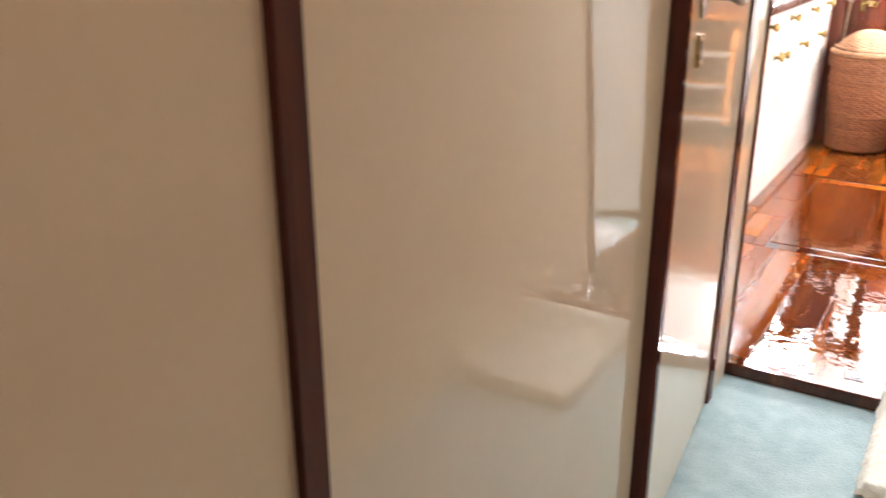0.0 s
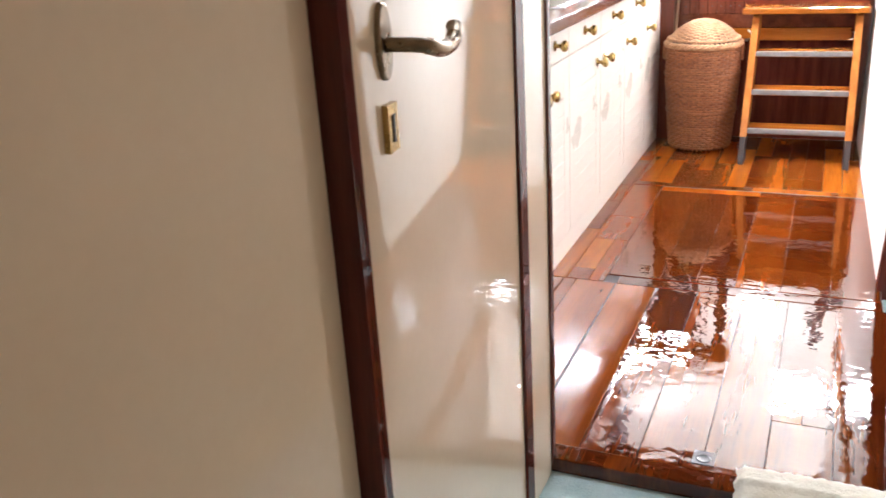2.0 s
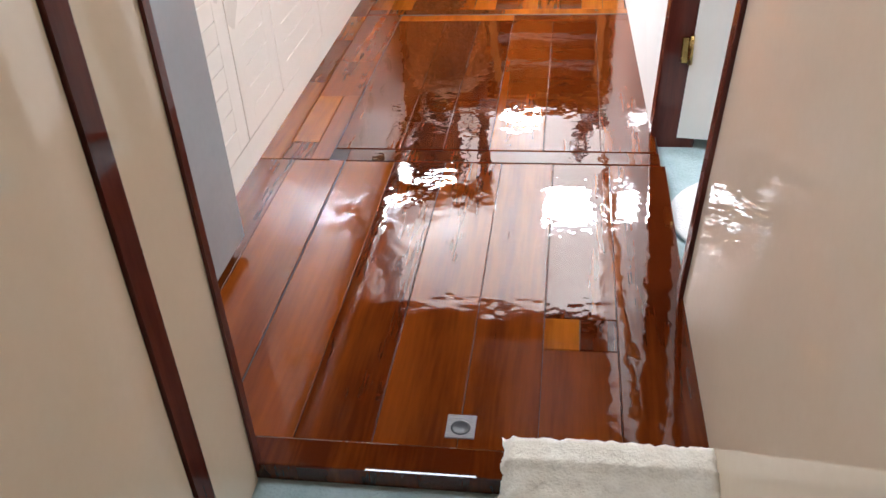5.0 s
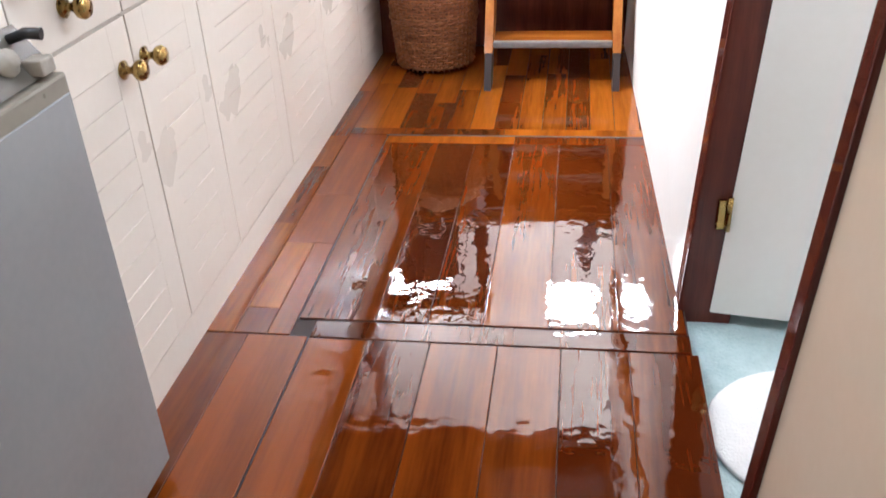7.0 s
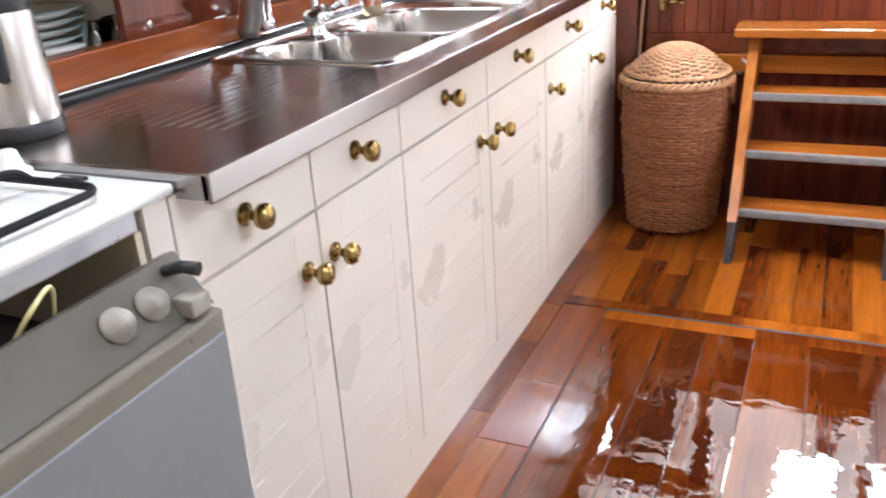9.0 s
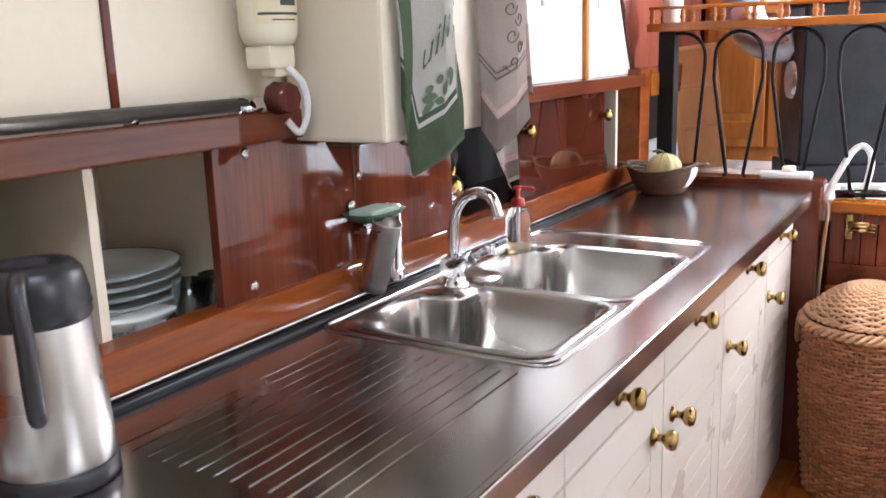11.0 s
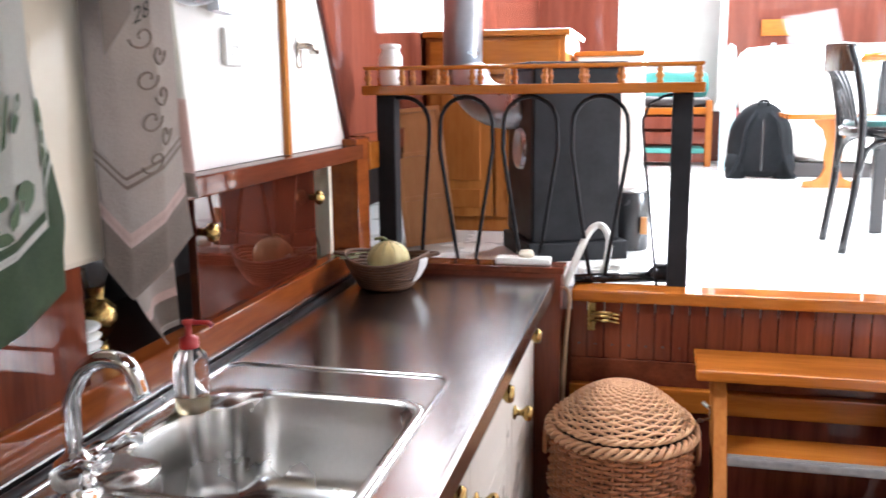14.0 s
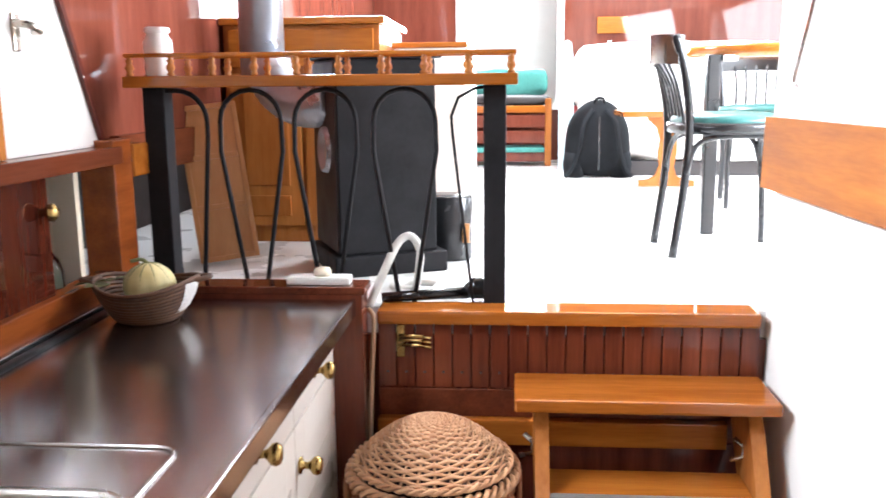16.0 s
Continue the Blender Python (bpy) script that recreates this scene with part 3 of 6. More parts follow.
for x0, x1 in ((-0.052, -0.020), (0.432, 0.464)):
    # Feet are coloured dark for the shade low under the ladder.
    part("foot", prism(bmesh.new(), [(front(0) + 0.004, 0.0), (front(0.125) + 0.004, 0.125), (front(0.125) + 0.10, 0.125), (front(0) + 0.10, 0.0)], "x", x0 + 0.003, x1 - 0.003), dark_brown, ladder, "foot with the shade at the floor put into its dark colour")
    bm = prism(bmesh.new(), [(front(0.125), 0.125), (front(0.64), 0.64), (front(0.64) + 0.03, 0.675), (front(0.64) + 0.09, 0.685), (5.80, 0.665), (5.80, 0.60), (front(0.125) + 0.11, 0.125)], "x", x0, x1)
    part("stringer", bm, teak_up, ladder)
for z in (0.16, 0.335, 0.51):
    y = front(z) + 0.008
    tread = part("tread", boxed(-0.020, 0.432, y, y + 0.15, z - 0.026, z, bevel=0.004), teak, ladder)
    part("nosing", boxed(-0.019, 0.431, y - 0.012, y + 0.016, z - 0.022, z + 0.003, bevel=0.006), rubber, tread, "ribbed grey metal nosing")
top = part("top_step", boxed(-0.100, 0.492, 5.60, 5.80, 0.690, 0.720, bevel=0.007), teak, ladder)
for x in (-0.075, 0.415):
    part("hook", tube(bmesh.new(), [(x, 5.70, 0.60), (x + 0.02, 5.69, 0.585), (x + 0.02, 5.685, 0.56), (x - 0.01, 5.69, 0.55)], 0.006), nickel, ladder, "worn steel hook")

# ---- passage door ----
door = thing("door_passage", (-0.19, 2.33, -0.03), "glossy cream door standing open against the passage wall", "door")
hx, hy, ex, ey = -0.198, 2.33, -0.118, 1.535
ang = math.atan2(ex - hx, hy - ey)


def on_door(s, o, z):
    """s along the door from the hinge, o out from its face."""
    return Vector((hx + s * math.sin(ang) + o * math.cos(ang), hy - s * math.cos(ang) + o * math.sin(ang), z))


def door_slab(s0, s1, o0, o1, z0, z1):
    bm = bmesh.new()
    v = [on_door(s, o, z) for z in (z0, z1) for s, o in ((s0, o0), (s1, o0), (s1, o1), (s0, o1))]
    v = [bm.verts.new(p) for p in v]
    for f in ((3, 2, 1, 0), (4, 5, 6, 7), (0, 1, 5, 4), (1, 2, 6, 5), (2, 3, 7, 6), (3, 0, 4, 7)):
        bm.faces.new([v[i] for i in f])
    bmesh.ops.recalc_face_normals(bm, faces=bm.faces)
    return bm


part("leaf", door_slab(0.0, 0.726, -0.036, 0.0, -0.02, 1.98), cream_gloss, door)
part("edge_strip", door_slab(0.727, 0.752, -0.040, 0.003, -0.02, 1.98), mahogany_trim, door, "dark mahogany edge lipping")
bronze = surface("worn_bronze", (0.16, 0.12, 0.075), (0.34, 0.28, 0.20), 0.3, 1.0, scale=25, bump=0.03)


def door_oval(s_mid, z_mid, half_s, half_z, o1, n=28):
    """A rounded plate with a softened rim, lying on the door's face."""
    bm = bmesh.new()
    rings = [[bm.verts.new(on_door(s_mid + half_s * k * math.cos(2 * math.pi * i / n), o, z_mid + half_z * (1 - (1 - k) * half_s / half_z) * math.sin(2 * math.pi * i / n))) for i in range(n)] for k, o in ((1.0, 0.0), (1.0, o1 * 0.6), (0.9, o1))]
    for a, b in zip(rings, rings[1:]):
        for i in range(n):
            bm.faces.new((a[i], a[(i + 1) % n], b[(i + 1) % n], b[i]))
    bm.faces.new(rings[-1])
    bmesh.ops.recalc_face_normals(bm, faces=bm.faces)
    return bm


handle = part("handle_plate", door_oval(0.636, 1.125, 0.019, 0.044, 0.007), bronze, door, "oval worn bronze handle plate")
pts = curve([on_door(0.636, 0.004, 1.122), on_door(0.636, 0.045, 1.121), on_door(0.628, 0.056, 1.118), on_door(0.600, 0.060, 1.111), on_door(0.560, 0.060, 1.112), on_door(0.532, 0.056, 1.121), on_door(0.522, 0.052, 1.127)])
part("lever", tube(bmesh.new(), pts, [0.0085] * 10 + [0.0095] * (len(pts) - 20) + [0.0105] * 10, 12), bronze, handle, "curved bronze lever")
esc = part("key_escutcheon", door_slab(0.622, 0.652, 0.0, 0.008, 0.998, 1.055), brass, door, "brass key escutcheon")
part("keyhole", door_slab(0.634, 0.640, 0.008, 0.0095, 1.010, 1.043), black_plastic, esc)

mat = thing("door_mat", (0.4, 2.3, -0.035), "thick cream wool mat lying at the threshold", "mat")
bm = bmesh.new()
n, m_ = 70, 46
rnd = random.Random(4)
grid = [[None] * (m_ + 1) for _ in range(n + 1)]
for i in range(n + 1):
    for j in range(m_ + 1):
        edge = min(i, n - i, (j) * 1.0, (m_ - j) * 1.0)
        h = 0.034 * min(1, 0.25 + edge / 3.0) + rnd.uniform(-0.0018, 0.0018)
        y = 2.09 + 0.53 * i / n
        grid[i][j] = bm.verts.new((0.222 + 0.36 * j / m_ + rnd.uniform(-0.004, 0.004), y + rnd.uniform(-0.004, 0.004), -0.034 + h + (0.036 if y > 2.545 else 0.028 * max(0, (y - 2.46) / 0.085))))
for i in range(n):
    for j in range(m_):
        bm.faces.new((grid[i][j], grid[i][j + 1], grid[i + 1][j + 1], grid[i + 1][j])).smooth = True
part("tufted_top", bm, wool, mat)
part("backing", boxed(0.228, 0.578, 2.10, 2.53, -0.034, -0.02), tan_cord, mat)

# ---- galley: base cabinets ----
splits = (3.245, 3.58, 3.905, 4.379, 4.843, 5.331, 5.722)
FACE = -0.535


def knob(y, z, parent, tint=brass):
    bm = lathe(bmesh.new(), [(0.0, 0.0), (0.017, 0.0), (0.018, 0.004), (0.008, 0.008), (0.007, 0.018), (0.012, 0.024), (0.0185, 0.030), (0.020, 0.038), (0.016, 0.045), (0.0, 0.048)], (FACE, y, z), 18, close=False, tilt=Matrix.Rotation(radians(90), 4, "Y"))
    return part("knob", bm, tint, parent, "round brass knob")


def cabinet(i, y0, y1, knob_y):
    ob = thing("base_cabinet", (FACE, (y0 + y1) / 2, 0.0), "white painted galley cabinet with a drawer above a slatted door", "cabinet", "galley base cabinets")
    part("body", boxed(-1.02, FACE - 0.02, y0 + 0.002, y1 - 0.002, 0.0, 0.755), cabinet_white, ob)
    part("plinth", boxed(FACE - 0.02, FACE - 0.003, y0, y1, 0.0, 0.079), cabinet_white, ob)
    dr = part("drawer", boxed(FACE - 0.02, FACE, y0 + 0.0025, y1 - 0.0025, 0.757, 0.89, bevel=0.002), cabinet_white, ob)
    knob((y0 + y1) / 2 - 0.02, 0.815, dr)
    d = part("door", boxed(FACE - 0.0195, FACE - 0.007, y0 + 0.0025, y1 - 0.0025, 0.083, 0.752, bevel=0.002), cabinet_white, ob)
    st = 0.072
    fr = bmesh.new()
    box(fr, FACE - 0.009, FACE, y0 + 0.003, y0 + st, 0.084, 0.751, bevel=0.001)
    box(fr, FACE - 0.009, FACE, y1 - st, y1 - 0.003, 0.084, 0.751, bevel=0.001)
    box(fr, FACE - 0.009, FACE, y0 + st, y1 - st, 0.084, 0.15, bevel=0.001)
    box(fr, FACE - 0.009, FACE, y0 + st, y1 - st, 0.672, 0.751, bevel=0.001)
    part("door_frame", fr, cabinet_white, d)
    k = 9
    for s in range(k):
        z0 = 0.15 + s * 0.522 / k
        bm = prism(bmesh.new(), [(FACE - 0.0065, z0 + 0.0002), (FACE - 0.0013, z0 + 0.0010), (FACE - 0.0005, z0 + 0.522 / k - 0.0010), (FACE - 0.0065, z0 + 0.522 / k - 0.0002)], "y", y0 + st, y1 - st)
        part("slat", bm, cabinet_white, d)
    knob(knob_y, 0.662, d)
    return ob


for i, ky in enumerate((3.532, 3.62, 4.315, 4.435, 4.885, 5.36)):
    cabinet(i, splits[i], splits[i + 1], ky)
structure("cabinet_end_post", boxed(-1.02, -0.462, 5.724, 5.80, 0.0, 0.93), mahogany, "brown wooden panel ending the cabinet row", "panel")
structure("cabinet_filler", boxed(-1.03, FACE, 3.20, 3.243, 0.0, 0.893), cabinet_white, "cream upright beside the cooker", "panel")
single("worktop_end_strip", boxed(-1.03, -0.455, 5.724, 5.815, 0.93, 0.948, bevel=0.003), mahogany_long, "dark wooden strip across the worktop end", "trim")

# ---- worktop with two sink bowls ----
TOP = 0.918
work = thing("worktop", (-0.77, 4.5, 0.9), "long stainless steel worktop with drainer grooves", "worktop")
FX, BX = -0.492, -1.046
holes = [(-0.972, -0.600, 3.968, 4.283), (-0.968, -0.587, 4.312, 4.700)]
xs = sorted({BX + 0.012, FX, *[h[0] for h in holes], *[h[1] for h in holes]})
ys = sorted({3.266, 5.724, *[h[2] for h in holes], *[h[3] for h in holes]})
bm = bmesh.new()
for x0, x1 in zip(xs, xs[1:]):
    for y0, y1 in zip(ys, ys[1:]):
        cx, cy = (x0 + x1) / 2, (y0 + y1) / 2
        if not any(h[0] < cx < h[1] and h[2] < cy < h[3] for h in holes):
            v = [bm.verts.new(p) for p in ((x0, y0, TOP), (x1, y0, TOP), (x1, y1, TOP), (x0, y1, TOP))]
            bm.faces.new(v)
bmesh.ops.remove_doubles(bm, verts=bm.verts, dist=1e-5)
part("sheet", bm, steel, work)
part("front_edge", boxed(FX, FX + 0.014, 3.262, 5.726, TOP - 0.038, TOP + 0.003, bevel=0.003), steel, work)
part("end_edge", boxed(BX, FX + 0.012, 3.262, 3.268, TOP - 0.034, TOP + 0.002, bevel=0.002), steel, work)
part("core", boxed(FX - 0.03, FX - 0.001, 3.27, 5.722, TOP - 0.03, TOP - 0.002), mahogany_trim, work)
part("back_upstand", boxed(BX, BX + 0.014, 3.266, 5.722, TOP - 0.02, TOP + 0.018, bevel=0.004), steel, work)
part("back_bead", tube(bmesh.new(), [(BX + 0.026, 3.27, TOP + 0.003), (BX + 0.026, 5.71, TOP + 0.003)], 0.009, 10), black_plastic, work, "black sealing bead")
for k in range(13):
    x = -0.93 + k * 0.027
    part("drainer_rib", tube(bmesh.new(), [(x, 3.46, TOP - 0.0118), (x, 3.90, TOP - 0.0118)], 0.0121, 24), steel, work)


def bowl(h, depth, name, notch):
    x0, x1, y0, y1 = h
    ob = thing(name, ((x0 + x1) / 2, (y0 + y1) / 2, TOP - depth), "brushed stainless steel sink bowl with rounded corners", "sink", "sink bowls")
    bm = bmesh.new()

    def loop(inset, z, r):
        """A rounded oblong with points along its straight sides too."""
        cs = ((x1 - inset - r, y1 - inset - r, 0), (x0 + inset + r, y1 - inset - r, 90), (x0 + inset + r, y0 + inset + r, 180), (x1 - inset - r, y0 + inset + r, 270))
        ring_ = []
        for cx, cy, a in cs:
            ring_ += [Vector((cx + r * math.cos(radians(a + 90 * k / 10)), cy + r * math.sin(radians(a + 90 * k / 10)), z)) for k in range(11)]
        out = []
        for k, p in enumerate(ring_):
            q = ring_[(k + 1) % len(ring_)]
            m_ = 14 if k % 11 == 10 else 1
            out += [bm.verts.new(p.lerp(q, i / m_)) for i in range(m_)]
        return out
    loops = [loop(-0.014, TOP + 0.0012, 0.05), loop(-0.012, TOP + 0.003, 0.05), loop(-0.001, TOP + 0.0035, 0.05), loop(0.005, TOP - 0.005, 0.052), loop(0.012, TOP - depth * 0.55, 0.055), loop(0.020, TOP - depth + 0.03, 0.055), loop(0.030, TOP - depth + 0.010, 0.055), loop(0.055, TOP - depth, 0.05)]
    # The corners by the tap are scalloped inwards.
    mid = Vector(((x0 + x1) / 2, (y0 + y1) / 2, 0))
    for lp in loops[2:]:
        for v in lp:
            flat = Vector((v.co.x, v.co.y, 0))
            pull = Vector()
            for nx, ny, amount in notch:
                d = (flat - Vector((nx, ny, 0))).length
                pull += (mid - Vector((nx, ny, 0))).normalized() * amount * math.exp(-(d / 0.07) ** 2)
            v.co += pull
    for a, b in zip(loops, loops[1:]):
        for k in range(len(a)):
            bm.faces.new((a[k], a[(k + 1) % len(a)], b[(k + 1) % len(a)], b[k])).smooth = True
    bm.faces.new(loops[-1])
    part("basin", bm, steel_bowl, ob)
    drain = part("drain", lathe(bmesh.new(), [(0.0, 0.001), (0.018, 0.001), (0.022, 0.004), (0.036, 0.003), (0.038, 0.0)], ((x0 + x1) / 2, (y0 + y1) / 2, TOP - depth), 20, close=False), chrome, ob)
    part("drain_hole", lathe(bmesh.new(), [(0.0, 0.0), (0.016, 0.0)], ((x0 + x1) / 2, (y0 + y1) / 2, TOP - depth + 0.003), 16, close=False), black_plastic, drain)
    return ob


bowl(holes[0], 0.15, "sink_bowl", [(-0.972, 4.283, 0.115), (-0.972, 3.968, 0.06)])
bowl(holes[1], 0.16, "sink_bowl", [(-0.968, 4.312, 0.105), (-0.968, 4.700, 0.085)])
pts = []
for cx, cy, a in ((-0.606, 4.812, 0), (-0.972, 4.812, 90), (-0.972, 3.975, 180), (-0.606, 3.975, 270)):
    pts += [(cx + 0.036 * math.cos(radians(a + q)), cy + 0.036 * math.sin(radians(a + q)), TOP) for q in (0, 18, 36, 54, 72, 90)]
part("sink_border", tube(bmesh.new(), [(a, b, c - 0.001) for a, b, c in pts], 0.006, 12, closed=True, flat=1.0), steel, work, "polished raised border round the bowls")

# ---- cooker ----
cooker = thing("cooker", (-0.7, 2.9, 0.0), "gas cooker with a grey oven door and loose control panel", "cooker")
CY0, CY1, CX = 2.60, 3.196, -0.43
part("body", boxed(-1.0, CX - 0.04, CY0, CY1, 0.03, 0.70), dark_void, cooker)
part("side_panel", boxed(-1.0, -0.54, CY1 - 0.012, CY1 - 0.001, 0.712, 0.865), cream_paint, cooker)
part("inner_floor", boxed(-1.0, CX - 0.04, CY0, CY1 - 0.012, 0.70, 0.712), dark_void, cooker)
od = part("oven_door", boxed(CX - 0.04, CX - 0.003, CY0, CY1, 0.03, 0.775, bevel=0.005), oven_trim, cooker)
part("glass", boxed(CX - 0.006, CX, CY0 + 0.004, CY1 - 0.006, 0.035, 0.745, bevel=0.002), oven_glass, od, "pale grey glass oven door panel")
panel = part("control_panel", prism(bmesh.new(), [(CX - 0.017, 0.778), (CX - 0.066, 0.842), (CX - 0.080, 0.838), (CX - 0.035, 0.776)], "y", CY0, CY1 + 0.002), oven_panel, cooker, "beige control panel hanging loose")
face = Matrix.Rotation(radians(56), 4, "Y")
for y in (2.76, 3.062, 3.118):
    kn = part("control_knob", lathe(bmesh.new(), [(0.021, 0.0), (0.021, 0.006), (0.016, 0.008), (0.014, 0.018), (0.0, 0.019)], (CX - 0.040, y, 0.810), 20, close=False, tilt=face), grimy_plastic, panel, "round ivory control knob")
    part("grip", boxed(CX - 0.034, CX - 0.012, y - 0.004, y + 0.004, 0.806, 0.834, bevel=0.002), grimy_plastic, kn)
part("lighter_button", tube(bmesh.new(), [(CX - 0.055, 3.165, 0.83), (CX - 0.03, 3.168, 0.838), (CX - 0.008, 3.172, 0.836)], [0.007, 0.008, 0.009], 10), black_plastic, panel, "black button pulled out")
part("plug", boxed(CX - 0.034, CX - 0.004, 3.145, 3.18, 0.782, 0.806, bevel=0.004), grimy_plastic, panel, "small ivory connector block")
for y, z in ((2.95, 0.80), (3.02, 0.815), (3.06, 0.80)):
    part("valve", lathe(bmesh.new(), [(0.012, 0), (0.014, 0.012), (0.010, 0.03), (0.0, 0.03)], (CX - 0.12, y, z - 0.03), 12, close=False, tilt=face), grimy_plastic, cooker, "exposed ivory valve spindle")
part("gas_rail", tube(bmesh.new(), [(CX - 0.13, CY0, 0.78), (CX - 0.13, CY1 - 0.02, 0.78)], 0.011, 10), dark_void, cooker)
wire = curve([(CX - 0.12, 2.98, 0.80), (CX - 0.09, 3.0, 0.85), (CX - 0.10, 3.04, 0.86), (CX - 0.12, 3.05, 0.81)])
part("wire", tube(bmesh.new(), wire, 0.003, 6), melon_skin, cooker, "thin yellow wire")

hob = thing("gas_hob", (-0.75, 2.9, 0.88), "white enamelled gas hob with black pan supports", "hob")
part("top", boxed(-1.03, -0.532, 2.58, 3.259, 0.893, 0.908, bevel=0.006), enamel, hob)
part("skirt", boxed(-0.552, -0.538, 2.58, 3.19, 0.866, 0.895, bevel=0.003), grey_metal, hob, "dull metal skirt")
for x, y in ((-0.69, 3.055), (-0.69, 2.76), (-0.92, 3.04), (-0.92, 2.76)):
    bu = part("burner", lathe(bmesh.new(), [(0.048, 0.0), (0.048, 0.006), (0.036, 0.008), (0.034, 0.020), (0.0, 0.020)], (x, y, 0.908), 24, close=False), mahogany_trim, hob, "rust-brown burner ring")
    part("cap", lathe(bmesh.new(), [(0.032, 0.0), (0.034, 0.004), (0.031, 0.010), (0.0, 0.012)], (x, y, 0.928), 24, close=False), black_metal, bu, "grey burner cap")
for y0, y1 in ((2.89, 3.185), (2.61, 2.875)):
    pts = []
    for cx, cy, a in ((-0.605, y1 - 0.03, 0), (-0.965, y1 - 0.03, 90), (-0.965, y0 + 0.03, 180), (-0.605, y0 + 0.03, 270)):
        pts += [(cx + 0.03 * math.cos(radians(a + q)), cy + 0.03 * math.sin(radians(a + q)), 0.922) for q in (0, 22, 45, 67, 90)]
    sup = part("pan_support", tube(bmesh.new(), pts, 0.0055, 8, closed=True), black_metal, hob, "black wire pan support")
    for xx in (-0.69, -0.92):
        part("arm", tube(bmesh.new(), curve([(xx, y1, 0.922), (xx, y1 - 0.03, 0.942), (xx, y1 - 0.10, 0.945)]), 0.0045, 8), black_metal, sup)
        part("arm", tube(bmesh.new(), curve([(xx + 0.10, (y0 + y1) / 2, 0.922), (xx + 0.06, (y0 + y1) / 2, 0.943), (xx + 0.03, (y0 + y1) / 2, 0.945)]), 0.0045, 8), black_metal, sup)
for x in (-0.985, -0.918, -0.848, -0.782):
    kn = part("hob_knob", lathe(bmesh.new(), [(0.027, 0.0), (0.028, 0.006), (0.022, 0.010), (0.019, 0.012), (0.013, 0.034), (0.008, 0.037), (0.0, 0.037)], (x, 3.228, 0.908), 22, close=False), knob_plastic, hob, "white tapered hob knob")
part("igniter", boxed(-0.70, -0.655, 3.222, 3.240, 0.908, 0.914, bevel=0.003), black_plastic, hob, "black oval igniter button")

# ---- basket ----
basket = thing("laundry_basket", (-0.285, 5.60, 0.0), "tall round brown wicker laundry basket with a domed lid", "basket")


def woven(r_of_z, z0, z1, pitch, thick, stakes, cx=-0.285, cy=5.60, seg=144):
    """Rows of round weavers that pass in and out of the stakes."""
    rows = int((z1 - z0) / pitch)
    for k in range(rows):
        z = z0 + (k + 0.5) * pitch
        pts = []
        for i in range(seg):
            a = 2 * math.pi * i / seg
            r = r_of_z(z) + 0.0050 * math.sin(stakes / 2 * a + math.pi * k)
            pts.append((cx + r * math.cos(a), cy + r * math.sin(a), z))
        part("weaver", tube(bmesh.new(), pts, thick, 5, closed=True, flat=1.0), wicker, basket)


def wall_r(z):
    return 0.155 + 0.028 * min(1, z / 0.35) - 0.004 * max(0, (z - 0.4) / 0.2)


woven(wall_r, 0.012, 0.54, 0.0120, 0.0056, 44)
for i in range(44):
    a = 2 * math.pi * (i + 0.5) / 44
    part("stake", tube(bmesh.new(), [(-0.285 + (wall_r(z) + 0.001) * math.cos(a), 5.60 + (wall_r(z) + 0.001) * math.sin(a), z) for z in (0.005, 0.13, 0.27, 0.41, 0.54)], 0.0042, 5), wicker, basket)


def braid(r, z, strands, amp, thick, turns, parent, name, material):
    for s in range(strands):
        pts = []
        for i in range(120):
            a = 2 * math.pi * i / 120
            ph = turns * a + 2 * math.pi * s / strands
            rr = r + amp * math.cos(ph)
            pts.append((-0.285 + rr * math.cos(a), 5.60 + rr * math.sin(a), z + amp * math.sin(ph)))
        part(name, tube(bmesh.new(), pts, thick, 5, closed=True), material, parent)


for z in (0.205, 0.40):
    braid(wall_r(z) + 0.006, z, 2, 0.005, 0.0045, 24, basket, "band_strand", wicker)
braid(0.187, 0.552, 3, 0.011, 0.0065, 16, basket, "rim_strand", wicker_pale)
# Dark core and lid shell paint the shade seen between the weavers.
part("core", lathe(bmesh.new(), [(0.0, 0.006), (0.145, 0.006), (0.170, 0.35), (0.168, 0.53)], (-0.285, 5.60, 0), 32, close=False), dark_brown, basket)
lid = part("lid", lathe(bmesh.new(), [(0.172, 0.565), (0.150, 0.592), (0.115, 0.622), (0.07, 0.645), (0.0, 0.655)], (-0.285, 5.60, 0), 36, close=False), dark_brown, basket)
for k in range(26):
    s = k / 25
    r, z = 0.008 + 0.168 * s, 0.668 - 0.093 * s ** 2.1
    pts = [(-0.285 + r * math.cos(a), 5.60 + r * math.sin(a), z + 0.0034 * math.sin(14 * a + math.pi * k)) for a in [2 * math.pi * i / 112 for i in range(112)]]
    part("lid_weaver", tube(bmesh.new(), pts, 0.0043, 5, closed=True), wicker_pale, lid)
braid(0.178, 0.578, 2, 0.005, 0.0048, 22, lid, "lid_rim_strand", wicker_pale)
for i in range(28):
    a = 2 * math.pi * (i + 0.5) / 28
    pts = [(-0.285 + (0.012 + 0.165 * s) * math.cos(a), 5.60 + (0.012 + 0.165 * s) * math.sin(a), 0.666 - 0.093 * s ** 2.1) for s in (0.0, 0.25, 0.5, 0.75, 1.0)]
    part("lid_spoke", tube(bmesh.new(), pts, 0.0036, 5), wicker_pale, lid)
part("lid_loop", tube(bmesh.new(), curve([(-0.30, 5.50, 0.63), (-0.305, 5.485, 0.645), (-0.285, 5.478, 0.64), (-0.275, 5.49, 0.62)]), 0.005, 6), wicker_pale, lid)
